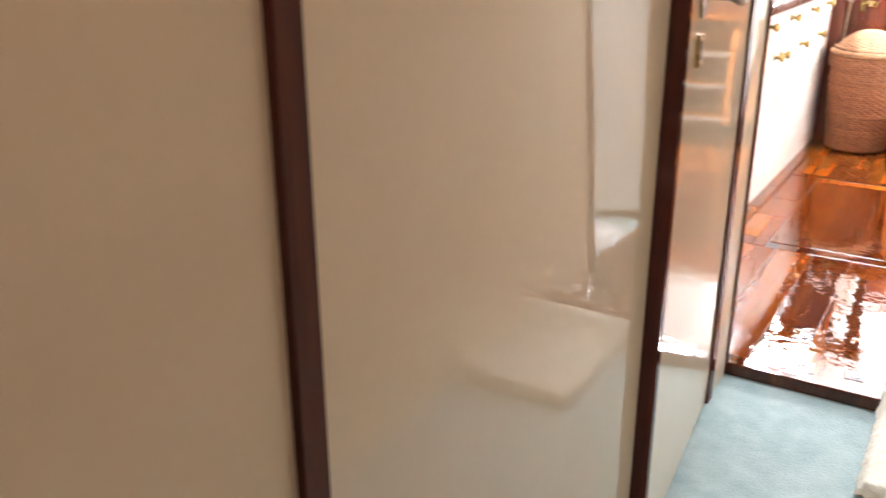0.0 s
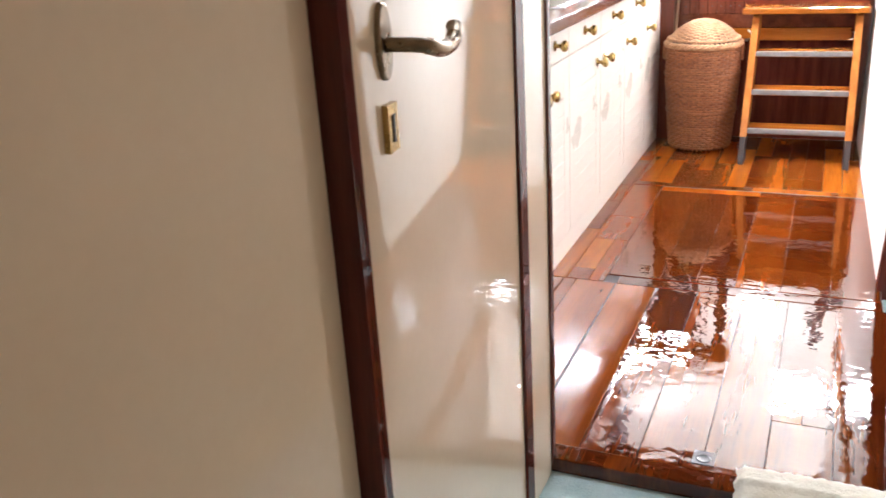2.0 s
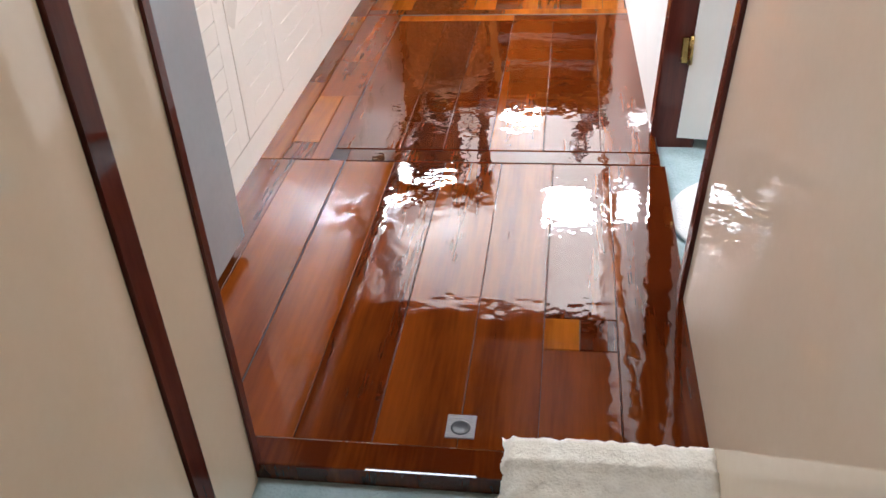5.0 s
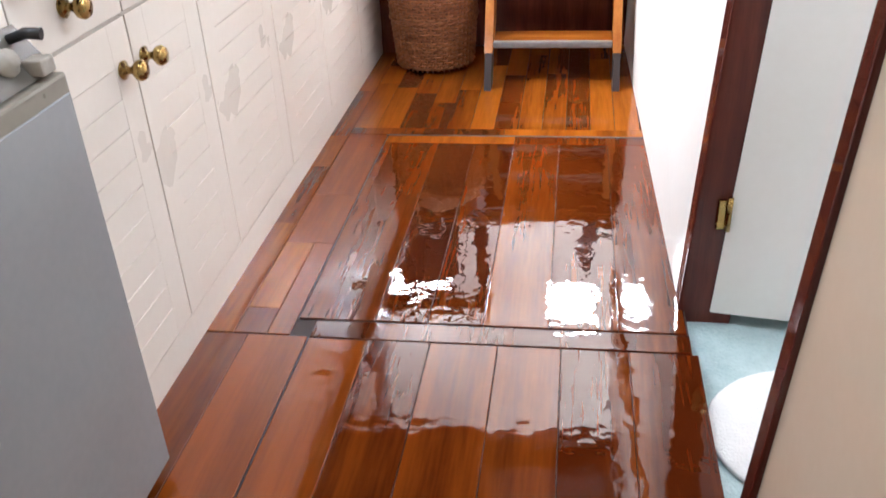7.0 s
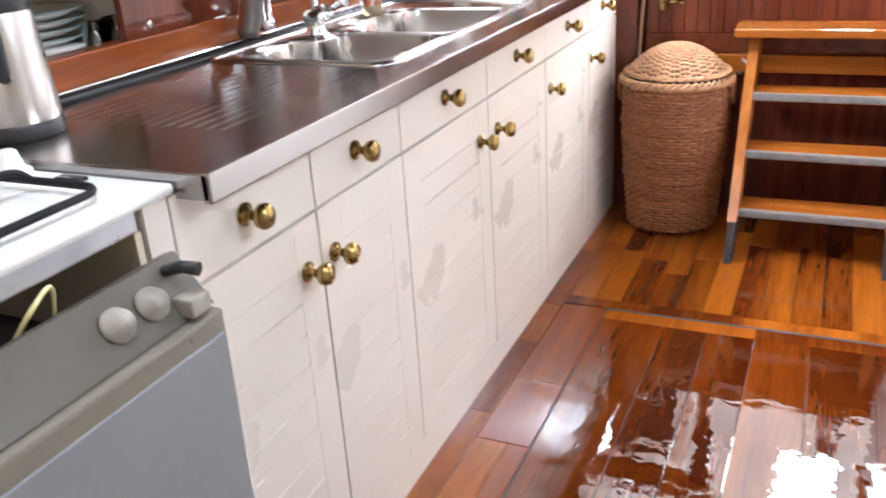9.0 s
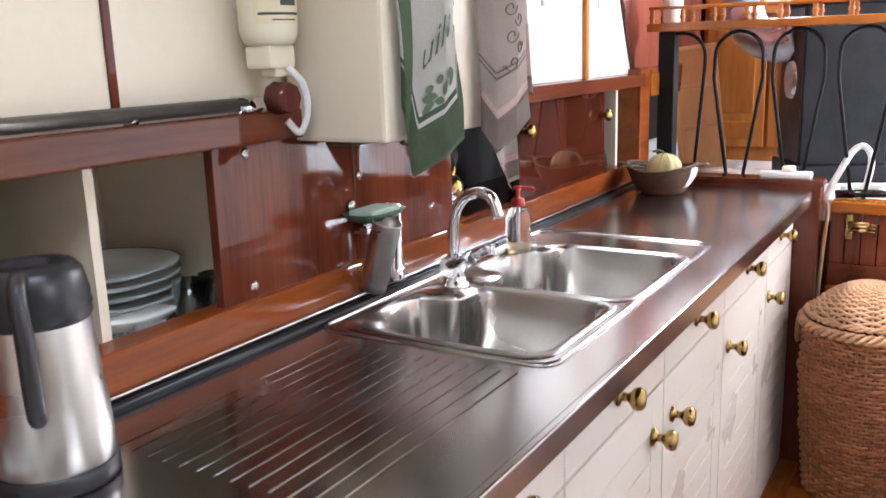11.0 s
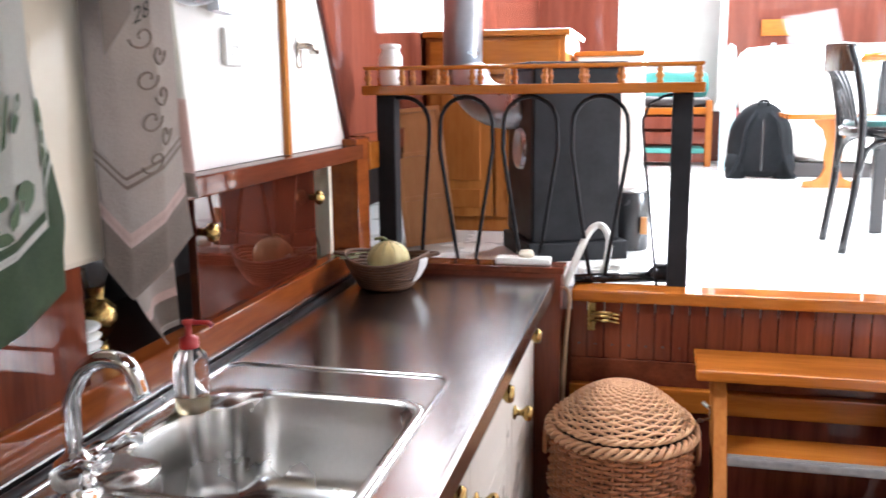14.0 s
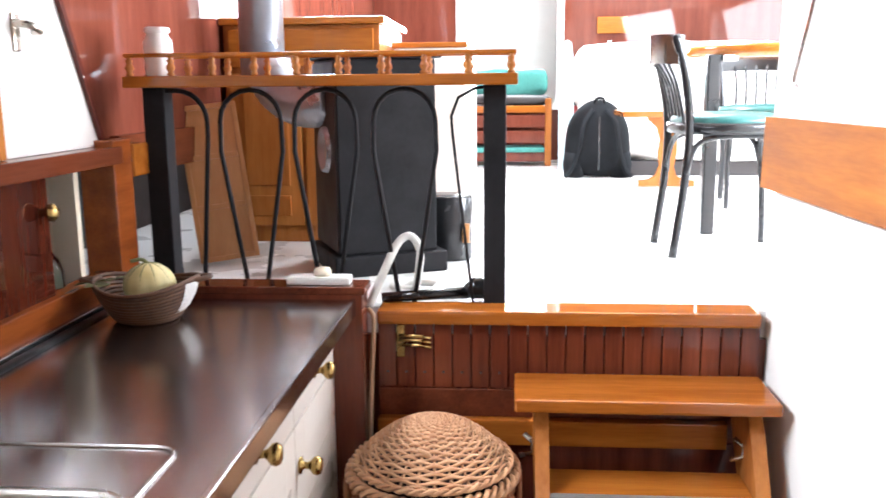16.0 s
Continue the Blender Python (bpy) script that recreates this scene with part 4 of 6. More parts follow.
for sx in (-1, 1):
    part("side_handle", tube(bmesh.new(), arc((-0.285 + sx * 0.198, 5.60, 0.505), 0.038, 0, 360, 20, "yz")[:-1], 0.006, 6, closed=True), wicker, basket)

# ---- things on and above the worktop ----
def text_mesh(body, size):
    """Flat letters of the built-in font, as points and faces."""
    cu = bpy.data.curves.new("letters", "FONT")
    cu.body, cu.size, cu.shear, cu.resolution_u = body, size, 0.25, 3
    ob = new("letters", cu)
    bpy.context.view_layer.update()
    me = bpy.data.meshes.new_from_object(ob.evaluated_get(bpy.context.evaluated_depsgraph_get()))
    bm = bmesh.new()
    bm.from_mesh(me)
    bpy.data.objects.remove(ob)
    bpy.data.curves.remove(cu)
    bpy.data.meshes.remove(me)
    return bm


jug = thing("vacuum_jug", (-0.905, 3.40, TOP), "steel vacuum jug with black lid, handle and base", "vacuum jug")
jx, jy = -0.905, 3.385
part("base", lathe(bmesh.new(), [(0.0, 0.0), (0.072, 0.0), (0.074, 0.004), (0.074, 0.022), (0.070, 0.026), (0.0, 0.026)], (jx, jy, TOP), 32, close=False), black_plastic, jug)
part("body", lathe(bmesh.new(), [(0.070, 0.024), (0.0715, 0.03), (0.0705, 0.06), (0.061, 0.195), (0.059, 0.205)], (jx, jy, TOP), 40, close=False), steel_side, jug)
lid_ = part("lid", lathe(bmesh.new(), [(0.060, 0.200), (0.063, 0.206), (0.062, 0.212), (0.064, 0.218), (0.062, 0.224), (0.063, 0.232), (0.057, 0.258), (0.048, 0.268), (0.026, 0.268), (0.024, 0.262), (0.0, 0.262)], (jx, jy, TOP), 36, close=False), black_plastic, jug, "black ribbed plastic lid")
hp = [(jx + 0.035, jy - 0.038, TOP + 0.262), (jx + 0.055, jy - 0.055, TOP + 0.25), (jx + 0.066, jy - 0.060, TOP + 0.20), (jx + 0.070, jy - 0.062, TOP + 0.14), (jx + 0.066, jy - 0.058, TOP + 0.11), (jx + 0.045, jy - 0.042, TOP + 0.105)]
part("handle", tube(bmesh.new(), curve(hp), 0.0105, 10), black_plastic, jug, "black loop handle")

jug.scale = (0.92, 0.92, 0.93)
jug.location = (-0.928, 3.392, TOP)

tap = thing("mixer_tap", (-0.935, 4.281, TOP), "chrome swan-neck kitchen tap with two levers", "tap")
tx, ty = -0.935, 4.281
part("base", lathe(bmesh.new(), [(0.030, 0.0), (0.030, 0.006), (0.024, 0.012), (0.022, 0.034), (0.027, 0.040), (0.027, 0.052), (0.016, 0.060), (0.011, 0.068), (0.0, 0.068)], (tx, ty, TOP), 24, close=False), chrome, tap)
neck = [(tx, ty, TOP + 0.06), (tx, ty, TOP + 0.11), (tx + 0.005, ty, TOP + 0.145), (tx + 0.026, ty + 0.002, TOP + 0.178), (tx + 0.058, ty + 0.004, TOP + 0.191), (tx + 0.085, ty + 0.006, TOP + 0.180), (tx + 0.099, ty + 0.007, TOP + 0.143)]
part("spout", tube(bmesh.new(), curve(neck), 0.0115, 14), chrome, tap)
for s in (-1, 1):
    lev = part("valve", tube(bmesh.new(), [(tx, ty, TOP + 0.044), (tx + 0.012, ty + s * 0.04, TOP + 0.046)], [0.017, 0.019], 14), chrome, tap)
    part("lever", tube(bmesh.new(), [(tx + 0.012, ty + s * 0.038, TOP + 0.05), (tx + 0.05, ty + s * 0.045, TOP + 0.07), (tx + 0.065, ty + s * 0.046, TOP + 0.068)], [0.006, 0.007, 0.008], 8, flat=1.8), chrome, lev)

soap = thing("soap_dispenser", (-0.95, 4.60, TOP), "clear hand soap bottle with a red pump, nearly empty", "soap bottle")
part("bottle", lathe(bmesh.new(), [(0.0, 0.001), (0.027, 0.001), (0.029, 0.004), (0.029, 0.085), (0.026, 0.098), (0.014, 0.108), (0.013, 0.115)], (-0.95, 4.60, TOP), 24, close=False), clear_glass, soap)
part("liquid", lathe(bmesh.new(), [(0.0, 0.003), (0.0265, 0.003), (0.0265, 0.026), (0.0, 0.026)], (-0.95, 4.60, TOP), 24, close=False), soap_liquid, soap)
part("dip_tube", lathe(bmesh.new(), [(0.003, 0.005), (0.003, 0.11)], (-0.95, 4.60, TOP), 8), knob_plastic, soap)
pump = part("pump", lathe(bmesh.new(), [(0.015, 0.108), (0.016, 0.112), (0.015, 0.124), (0.007, 0.128), (0.005, 0.130), (0.005, 0.145), (0.010, 0.148), (0.010, 0.154), (0.0, 0.155)], (-0.95, 4.60, TOP), 18, close=False), red_plastic, soap, "red plastic pump")
part("nozzle", tube(bmesh.new(), [(-0.95, 4.60, TOP + 0.150), (-0.915, 4.602, TOP + 0.151), (-0.908, 4.602, TOP + 0.146)], 0.0042, 8), red_plastic, pump)

holder = thing("cutlery_tube", (-1.03, 4.15, 0.943), "leaning stainless tube with a smaller one beside it", "utensil holder")
tilt = Matrix.Rotation(radians(17), 4, "Y")
part("wide_tube", lathe(bmesh.new(), [(0.0, 0.002), (0.024, 0.002), (0.024, 0.02), (0.0265, 0.024), (0.0265, 0.134), (0.0285, 0.137), (0.0262, 0.139), (0.0245, 0.136), (0.0245, 0.02)], (-1.008, 4.104, 0.945), 28, close=False, tilt=tilt), steel_side, holder)
part("wide_bottom", lathe(bmesh.new(), [(0.0, 0.012), (0.0243, 0.012)], (-1.008, 4.104, 0.945), 24, close=False, tilt=tilt), black_plastic, holder)
part("narrow_tube", lathe(bmesh.new(), [(0.0, 0.001), (0.0205, 0.001), (0.0215, 0.006), (0.0205, 0.028), (0.0165, 0.032), (0.0165, 0.150), (0.010, 0.153), (0.0, 0.153)], (-1.015, 4.190, 0.943), 24, close=False), chrome, holder)
part("bracket", boxed(-1.058, -1.026, 4.12, 4.18, 1.045, 1.062, bevel=0.003), steel_side, holder)
dish = thing("soap_rack", (-1.03, 4.135, 1.09), "dark green oval soap rack fixed to the panel", "soap rack")


def oval(inset, z, bm, n=40):
    """A rounded oblong loop of the soap rack."""
    out = []
    for i in range(n):
        a = 2 * math.pi * i / n
        c, d = math.cos(a), math.sin(a)
        out.append(bm.verts.new((-1.018 + (0.042 - inset) * math.copysign(abs(c) ** 0.6, c), 4.136 + (0.066 - inset) * math.copysign(abs(d) ** 0.6, d), z)))
    return out


bm = bmesh.new()
rows = [oval(0.012, 1.076, bm), oval(0.0, 1.090, bm), oval(0.003, 1.091, bm), oval(0.014, 1.080, bm)]
for a, b in zip(rows, rows[1:]):
    for k in range(len(a)):
        bm.faces.new((a[k], a[(k + 1) % len(a)], b[(k + 1) % len(a)], b[k])).smooth = True
bm.faces.new(rows[0][::-1]), bm.faces.new(rows[-1])
part("tray", bm, green_enamel, dish)
part("screw_boss", lathe(bmesh.new(), [(0.0, 0.0), (0.013, 0.0), (0.011, 0.008), (0.0, 0.01)], (-1.059, 4.115, 1.098), 16, close=False, tilt=Matrix.Rotation(radians(90), 4, "Y")), nickel, dish, "round nickel screw boss")
single("sponge", boxed(-1.044, -0.988, 4.088, 4.178, 1.0805, 1.097, bevel=0.006), soap_bar, "flat mint green sponge in the soap rack", "sponge")

fruit_bowl = thing("fruit_basket", (-0.905, 5.53, TOP), "dark coiled straw basket with a white patch", "fruit basket")
bcx, bcy = -0.905, 5.535
for k in range(11):
    s = k / 10
    r, z = 0.062 + 0.048 * s ** 0.75, TOP + 0.006 + 0.078 * s ** 1.15
    bm = tube(bmesh.new(), [(bcx + r * math.cos(a), bcy + r * math.sin(a), z + 0.010 * s * math.cos(2 * a)) for a in [2 * math.pi * i / 48 for i in range(48)]], 0.0052, 6, closed=True)
    part("coil", bm, straw, fruit_bowl)
part("bottom", lathe(bmesh.new(), [(0.0, 0.004), (0.06, 0.003), (0.064, 0.008)], (bcx, bcy, TOP), 32, close=False), straw, fruit_bowl)
bm = bmesh.new()
lathe(bm, [(0.071, 0.012), (0.090, 0.030), (0.106, 0.058), (0.114, 0.088)], (0, 0, 0), 48, close=False)
bmesh.ops.delete(bm, geom=[v for v in bm.verts if not (math.cos(math.atan2(v.co.y, v.co.x) - radians(-8)) > 0.93)], context="VERTS")
bmesh.ops.translate(bm, verts=bm.verts, vec=(bcx, bcy, TOP))
part("white_patch", bm, rug_white, fruit_bowl, "white painted patch")
for s in (0, 180):
    a = radians(s + 10)
    part("ear", tube(bmesh.new(), curve([(bcx + 0.105 * math.cos(a - 0.25), bcy + 0.105 * math.sin(a - 0.25), TOP + 0.088), (bcx + 0.138 * math.cos(a), bcy + 0.138 * math.sin(a), TOP + 0.092), (bcx + 0.105 * math.cos(a + 0.25), bcy + 0.105 * math.sin(a + 0.25), TOP + 0.088)]), 0.006, 6), straw, fruit_bowl)
melon = thing("melon", (-0.90, 5.54, TOP + 0.03), "round pale yellow ribbed melon lying in the basket", "melon")
bm = bmesh.new()
bmesh.ops.create_uvsphere(bm, u_segments=60, v_segments=24, radius=1)
for v in bm.verts:
    a = math.atan2(v.co.y, v.co.x)
    rr = 0.056 * (1 - 0.05 * abs(math.cos(5 * a)) ** 6 * math.hypot(v.co.x, v.co.y))
    v.co = Vector((-0.90, 5.54, TOP + 0.075)) + Vector((v.co.x * rr, v.co.y * rr, v.co.z * 0.050))
for f in bm.faces:
    f.smooth = True
part("fruit", bm, melon_skin, melon)
for k in range(10):
    a = radians(36 * k + 18)
    q = [radians(-60 + 12 * i) for i in range(13)]
    part("rib_line", tube(bmesh.new(), [(-0.90 + 0.0545 * math.cos(a) * math.cos(w), 5.54 + 0.0545 * math.sin(a) * math.cos(w), TOP + 0.075 + 0.0497 * math.sin(w)) for w in q], 0.0016, 5), leaf_green, melon, "thin green line along the rind")
part("stalk", tube(bmesh.new(), curve([(-0.90, 5.54, TOP + 0.122), (-0.912, 5.535, TOP + 0.133), (-0.935, 5.53, TOP + 0.130)]), 0.004, 6), leaf_green, melon, "dry green stalk")
rl = random.Random(9)
for k in range(9):
    bm = bmesh.new()
    a, px, py = rl.uniform(0, 6.28), -0.985 + rl.uniform(-0.03, 0.02), 5.515 + rl.uniform(-0.04, 0.04)
    pts = [(0, 0), (0.012, 0.009), (0.028, 0.008), (0.04, 0), (0.028, -0.008), (0.012, -0.009)]
    vs = [bm.verts.new((px + u * math.cos(a) - w * math.sin(a), py + u * math.sin(a) + w * math.cos(a), TOP + 0.083 + 0.008 * rl.random() + abs(w) * 0.5)) for u, w in pts]
    bm.faces.new(vs)
    bmesh.ops.solidify(bm, geom=bm.faces, thickness=0.0012)
    single("dry_leaf", bm, leaf_green, "dry grey-green leaf in the fruit basket", "leaf", "leaves in the fruit basket")

# Water heater, extinguisher, pipe, towels.
heater_box = thing("water_heater", (-0.97, 4.17, 1.237), "cream enamelled wall water heater casing", "water heater")
part("casing", boxed(-1.075, -0.873, 3.978, 4.308, 1.234, 2.02, bevel=0.008), cream_paint, heater_box)
part("vent_collar", boxed(-1.04, -0.98, 4.03, 4.09, 1.222, 1.237, bevel=0.003), dark_void, heater_box)
part("drain_stub", lathe(bmesh.new(), [(0.012, 0.0), (0.012, 0.02)], (-0.93, 4.12, 1.218), 12), brass, heater_box)

ext = thing("fire_extinguisher", (-1.03, 3.878, 1.36), "ivory plastic extinguisher hanging upside down with a yellowed label", "fire extinguisher")
ex_, ey_ = -1.03, 3.895
part("bottle", lathe(bmesh.new(), [(0.0, 1.392), (0.030, 1.392), (0.040, 1.398), (0.045, 1.412), (0.046, 1.43), (0.046, 1.72), (0.040, 1.75), (0.0, 1.76)], (ex_, ey_, 0), 36, close=False), ivory_plastic, ext)
part("neck", boxed(ex_ - 0.026, ex_ + 0.026, ey_ - 0.03, ey_ + 0.03, 1.358, 1.394, bevel=0.006), ivory_plastic, ext, "taped white neck")
part("nozzle", boxed(ex_ - 0.012, ex_ + 0.02, ey_ - 0.012, ey_ + 0.024, 1.345, 1.36, bevel=0.004), ivory_plastic, ext)


def wrapped(a0, a1, z0, z1, r, n=12):
    bm = bmesh.new()
    vs = [[bm.verts.new((ex_ + r * math.cos(radians(a0 + (a1 - a0) * i / n)), ey_ + r * math.sin(radians(a0 + (a1 - a0) * i / n)), z)) for z in (z0, z1)] for i in range(n + 1)]
    for p, q in zip(vs, vs[1:]):
        bm.faces.new((p[0], q[0], q[1], p[1]))
    return bm


lab = part("label", wrapped(-75, 40, 1.425, 1.70, 0.0465), label_paper, ext, "yellowed printed label")
for z0, z1, a0, a1 in ((1.566, 1.578, -62, 28), (1.552, 1.558, -52, 22), (1.452, 1.462, -22, 18), (1.438, 1.442, -66, 30), (1.430, 1.432, -40, 15)):
    part("print_bar", wrapped(a0, a1, z0, z1, 0.0468), ink, lab)
for k, z in enumerate((1.535, 1.530, 1.525, 1.514, 1.509, 1.504, 1.493, 1.488, 1.483, 1.478)):
    part("print_line", wrapped(-58, (10, 0, -8, 12, 4, -4)[k % 6], z, z + 0.0022, 0.0468), ink, lab)
for a0, a1, z0, z1 in ((-70, 25, 1.543, 1.5445), (-70, 25, 1.470, 1.4715), (-70, -69, 1.47, 1.544), (24, 25, 1.47, 1.544), (-66, 20, 1.519, 1.5198), (-66, 20, 1.499, 1.4998)):
    part("print_frame", wrapped(a0, a1, z0, z1, 0.0469, 8), ink, lab)

pipe = thing("copper_pipe", (-1.05, 3.4, 1.302), "grey water pipe with a coupling and brown tap knob", "pipe")
part("run", tube(bmesh.new(), [(-1.04, 2.55, 1.306), (-1.04, 3.84, 1.306)], 0.0105, 12), pipe_metal, pipe)
part("coupling", tube(bmesh.new(), [(-1.045, 3.82, 1.303), (-1.045, 3.87, 1.303)], 0.017, 6), chrome, pipe)
part("tap_knob", tube(bmesh.new(), [(-1.02, 3.886, 1.312), (-0.985, 3.886, 1.312)], [0.026, 0.024], 8), mahogany_trim, pipe, "brown bakelite tap knob")
for y in (2.95, 3.62):
    part("clip", tube(bmesh.new(), [(-1.045, y, 1.303), (-1.045, y + 0.012, 1.303)], 0.0135, 12), nickel, pipe)
single("hanging_strap", tube(bmesh.new(), curve([(-1.0, 3.90, 1.36), (-0.992, 3.925, 1.33), (-1.0, 3.94, 1.285), (-1.01, 3.93, 1.255), (-1.02, 3.912, 1.275)]), 0.006, 8, flat=0.25), rug_white, "white cloth strap looped over the pipe", "strap")
structure("trim_lining_joint", boxed(-1.086, -1.08, 3.628, 3.64, 1.31, 2.2), mahogany_trim, "brown joint strip between cream lining boards", "trim")


def on_cloth(shape, u, v, off):
    """A point lifted off the cloth along its normal."""
    p, e = Vector(shape(u, v)), 0.01
    n_ = (Vector(shape(u + e, v)) - p).cross(Vector(shape(u, v + e)) - p).normalized()
    return p + (n_ if n_.x > 0 else -n_) * off


def towel(name, at, label, shape, bands, lines=10):
    """A hanging cloth: shape(u, v) gives its place; bands are (v0, v1, material, part name)."""
    ob = thing(name, at, label, "tea towel", "tea towels")
    for v0, v1, material, nm in bands:
        bm = bmesh.new()
        n, k = 40, max(2, int(60 * (v1 - v0)))
        g = [[bm.verts.new(shape(i / n, v0 + (v1 - v0) * j / k)) for j in range(k + 1)] for i in range(n + 1)]
        for i in range(n):
            for j in range(k):
                bm.faces.new((g[i][j], g[i + 1][j], g[i + 1][j + 1], g[i][j + 1])).smooth = True
        bmesh.ops.solidify(bm, geom=bm.faces, thickness=0.0018)
        part(nm, bm, material, ob)
    return ob


def printed(name, outline, shape, material, parent, off=0.0028):
    """Flat print that follows the cloth; outline in (u, v)."""
    bm = bmesh.new()
    vs = [bm.verts.new(on_cloth(shape, u, v, off)) for u, v in outline]
    bm.faces.new(vs)
    return part(name, bm, material, parent)


def folds(rows, u):
    """Place between the folds of a cloth: rows of (u, y, x)."""
    for (a, ya, xa), (b, yb, xb) in zip(rows, rows[1:]):
        if u <= b or b >= 1.0:
            t = min(1.0, max(0.0, (u - a) / (b - a)))
            t = t * 0.6 + 0.4 * t * t * (3 - 2 * t)
            return ya + (yb - ya) * t, xa + (xb - xa) * t


def green_shape(u, v):
    w = v * v
    y, x = folds(((0.0, 4.035, -0.867), (0.10, 3.994 + 0.012 * w, -0.860), (0.24, 4.040 - 0.038 * w * w, -0.840), (0.47, 4.085, -0.824), (0.70, 4.130 + 0.034 * w * w, -0.836), (1.0, 4.160 + 0.047 * w, -0.866)), u)
    low, _ = folds(((0.0, 1.315, 0), (0.14, 1.285, 0), (0.24, 1.176, 0), (0.47, 1.200, 0), (0.70, 1.226, 0), (0.76, 1.272, 0), (1.0, 1.298, 0)), u)
    return (x + 0.004 * math.sin(9 * v + 5 * u), y, 1.80 - v * (1.80 - low))


t1 = towel("tea_towel", (-0.85, 4.08, 1.2), "grey linen tea towel with a green olive print and lettering", green_shape, [(0.0, 0.845, linen, "cloth"), (0.845, 0.862, green_cloth, "thin_stripe"), (0.862, 0.876, linen, "gap"), (0.876, 1.0, green_cloth, "border")])


def leaf_print(u, v, size, a, parent, shape, material):
    o = []
    for t, w in ((0, 0), (0.25, 0.20), (0.5, 0.26), (0.78, 0.17), (1, 0), (0.78, -0.17), (0.5, -0.26), (0.25, -0.20)):
        du, dv = size * (t * math.cos(a) - w * math.sin(a)), size * (t * math.sin(a) + w * math.cos(a))
        o.append((u + du * 2.6, v + dv))
    printed("leaf_print", o, shape, material, parent)


for u, v, s, a in ((0.25, 0.80, 0.055, 0.25), (0.26, 0.84, 0.045, -0.4), (0.44, 0.825, 0.05, -1.2), (0.47, 0.765, 0.06, 0.3), (0.55, 0.815, 0.045, -0.9), (0.36, 0.82, 0.04, 0.5), (0.72, 0.80, 0.06, 0.4), (0.76, 0.76, 0.06, -0.7), (0.85, 0.72, 0.06, 0.7), (0.80, 0.79, 0.05, 0.1), (0.88, 0.79, 0.05, -0.8)):
    leaf_print(u, v, s, a, t1, green_shape, green_cloth)
for u, v in ((0.32, 0.785), (0.40, 0.772), (0.56, 0.80), (0.50, 0.655), (0.88, 0.755), (0.76, 0.735)):
    printed("olive_print", [(u + 0.030 * math.cos(q), v + 0.012 * math.sin(q)) for q in [i * math.pi / 6 for i in range(12)]], green_shape, green_cloth, t1)
for u, v, ru, rv in ((0.38, 0.42, 0.10, 0.040), (0.40, 0.345, 0.08, 0.03), (0.56, 0.40, 0.07, 0.03), (0.80, 0.47, 0.07, 0.035), (0.84, 0.40, 0.06, 0.03)):
    printed("fruit_print", [(u + ru * math.cos(q), v + rv * math.sin(q)) for q in [i * math.pi / 6 for i in range(12)]], green_shape, green_cloth, t1)
    printed("fruit_gap", [(u + 0.02 + ru * 0.55 * math.cos(q), v + rv * 0.6 * math.sin(q)) for q in [i * math.pi / 6 for i in range(12)]], green_shape, linen, t1, 0.0036)


def lettering(body, size, u0, v0, slope, shape, scale_u, scale_v, parent):
    bm = text_mesh(body, size)
    bmesh.ops.triangulate(bm, faces=bm.faces)
    for w in bm.verts:
        u, v = u0 + w.co.x * scale_u, v0 - (w.co.y + slope * w.co.x) * scale_v
        w.co = on_cloth(shape, u, v, 0.0034)
    part("lettering", bm, green_cloth, parent, "printed script lettering")


for k in range(12):
    v = 0.58 + 0.035 * k
    printed("edge_print", [(0.02, v), (0.09, v), (0.185, v), (0.185, v + 0.035), (0.09, v + 0.035), (0.02, v + 0.035)], green_shape, green_cloth, t1)
for k in range(7):
    leaf_print(0.06 + 0.03 * (k % 2), 0.30 + 0.04 * k, 0.05, 0.9 if k % 2 else -0.7, t1, green_shape, green_cloth)
lettering("uile", 0.058, 0.225, 0.735, 0.55, green_shape, 3.9, 1.75, t1)
lettering("lin", 0.055, 0.745, 0.665, 0.35, green_shape, 3.6, 1.75, t1)


def taupe_shape(u, v):
    w = v * v
    y, x = folds(((0.0, 4.285, -0.866), (0.12, 4.258, -0.858), (0.24, 4.292 - 0.004 * w, -0.840), (0.60, 4.350 + 0.01 * w, -0.828), (1.0, 4.408 + 0.043 * w, -0.842)), u)
    low, _ = folds(((0.0, 1.262, 0), (0.12, 1.235, 0), (0.24, 1.184, 0), (0.6, 1.210, 0), (1.0, 1.240, 0)), u)
    return (x + 0.004 * math.sin(8 * v + 4 * u), y, 1.80 - v * (1.80 - low))


def tip_shape(u, v):
    y0_, y1_ = 4.272 + 0.115 * v * v, 4.440 - 0.018 * v
    return (-0.864 + 0.010 * math.sin(5 * u + 2 * v), y0_ + (y1_ - y0_) * u, 1.32 - 0.222 * v + 0.02 * u * v)


def flap_shape(u, v):
    low = 1.468 + 0.10 * u ** 0.7
    return (-0.832 + 0.010 * math.sin(4 * u + 1.0) - 0.012 * v * u, 4.245 + 0.162 * u, 1.81 - v * (1.81 - low))


def sheet(shape, v0, v1, n=30):
    """A strip of thin cloth between two heights of a shape."""
    bm = bmesh.new()
    k = max(2, int(40 * (v1 - v0)))
    g = [[bm.verts.new(shape(i / n, v0 + (v1 - v0) * q / k)) for q in range(k + 1)] for i in range(n + 1)]
    for i in range(n):
        for q in range(k):
            bm.faces.new((g[i][q], g[i + 1][q], g[i + 1][q + 1], g[i][q + 1])).smooth = True
    bmesh.ops.solidify(bm, geom=bm.faces, thickness=0.0018)
    return bm


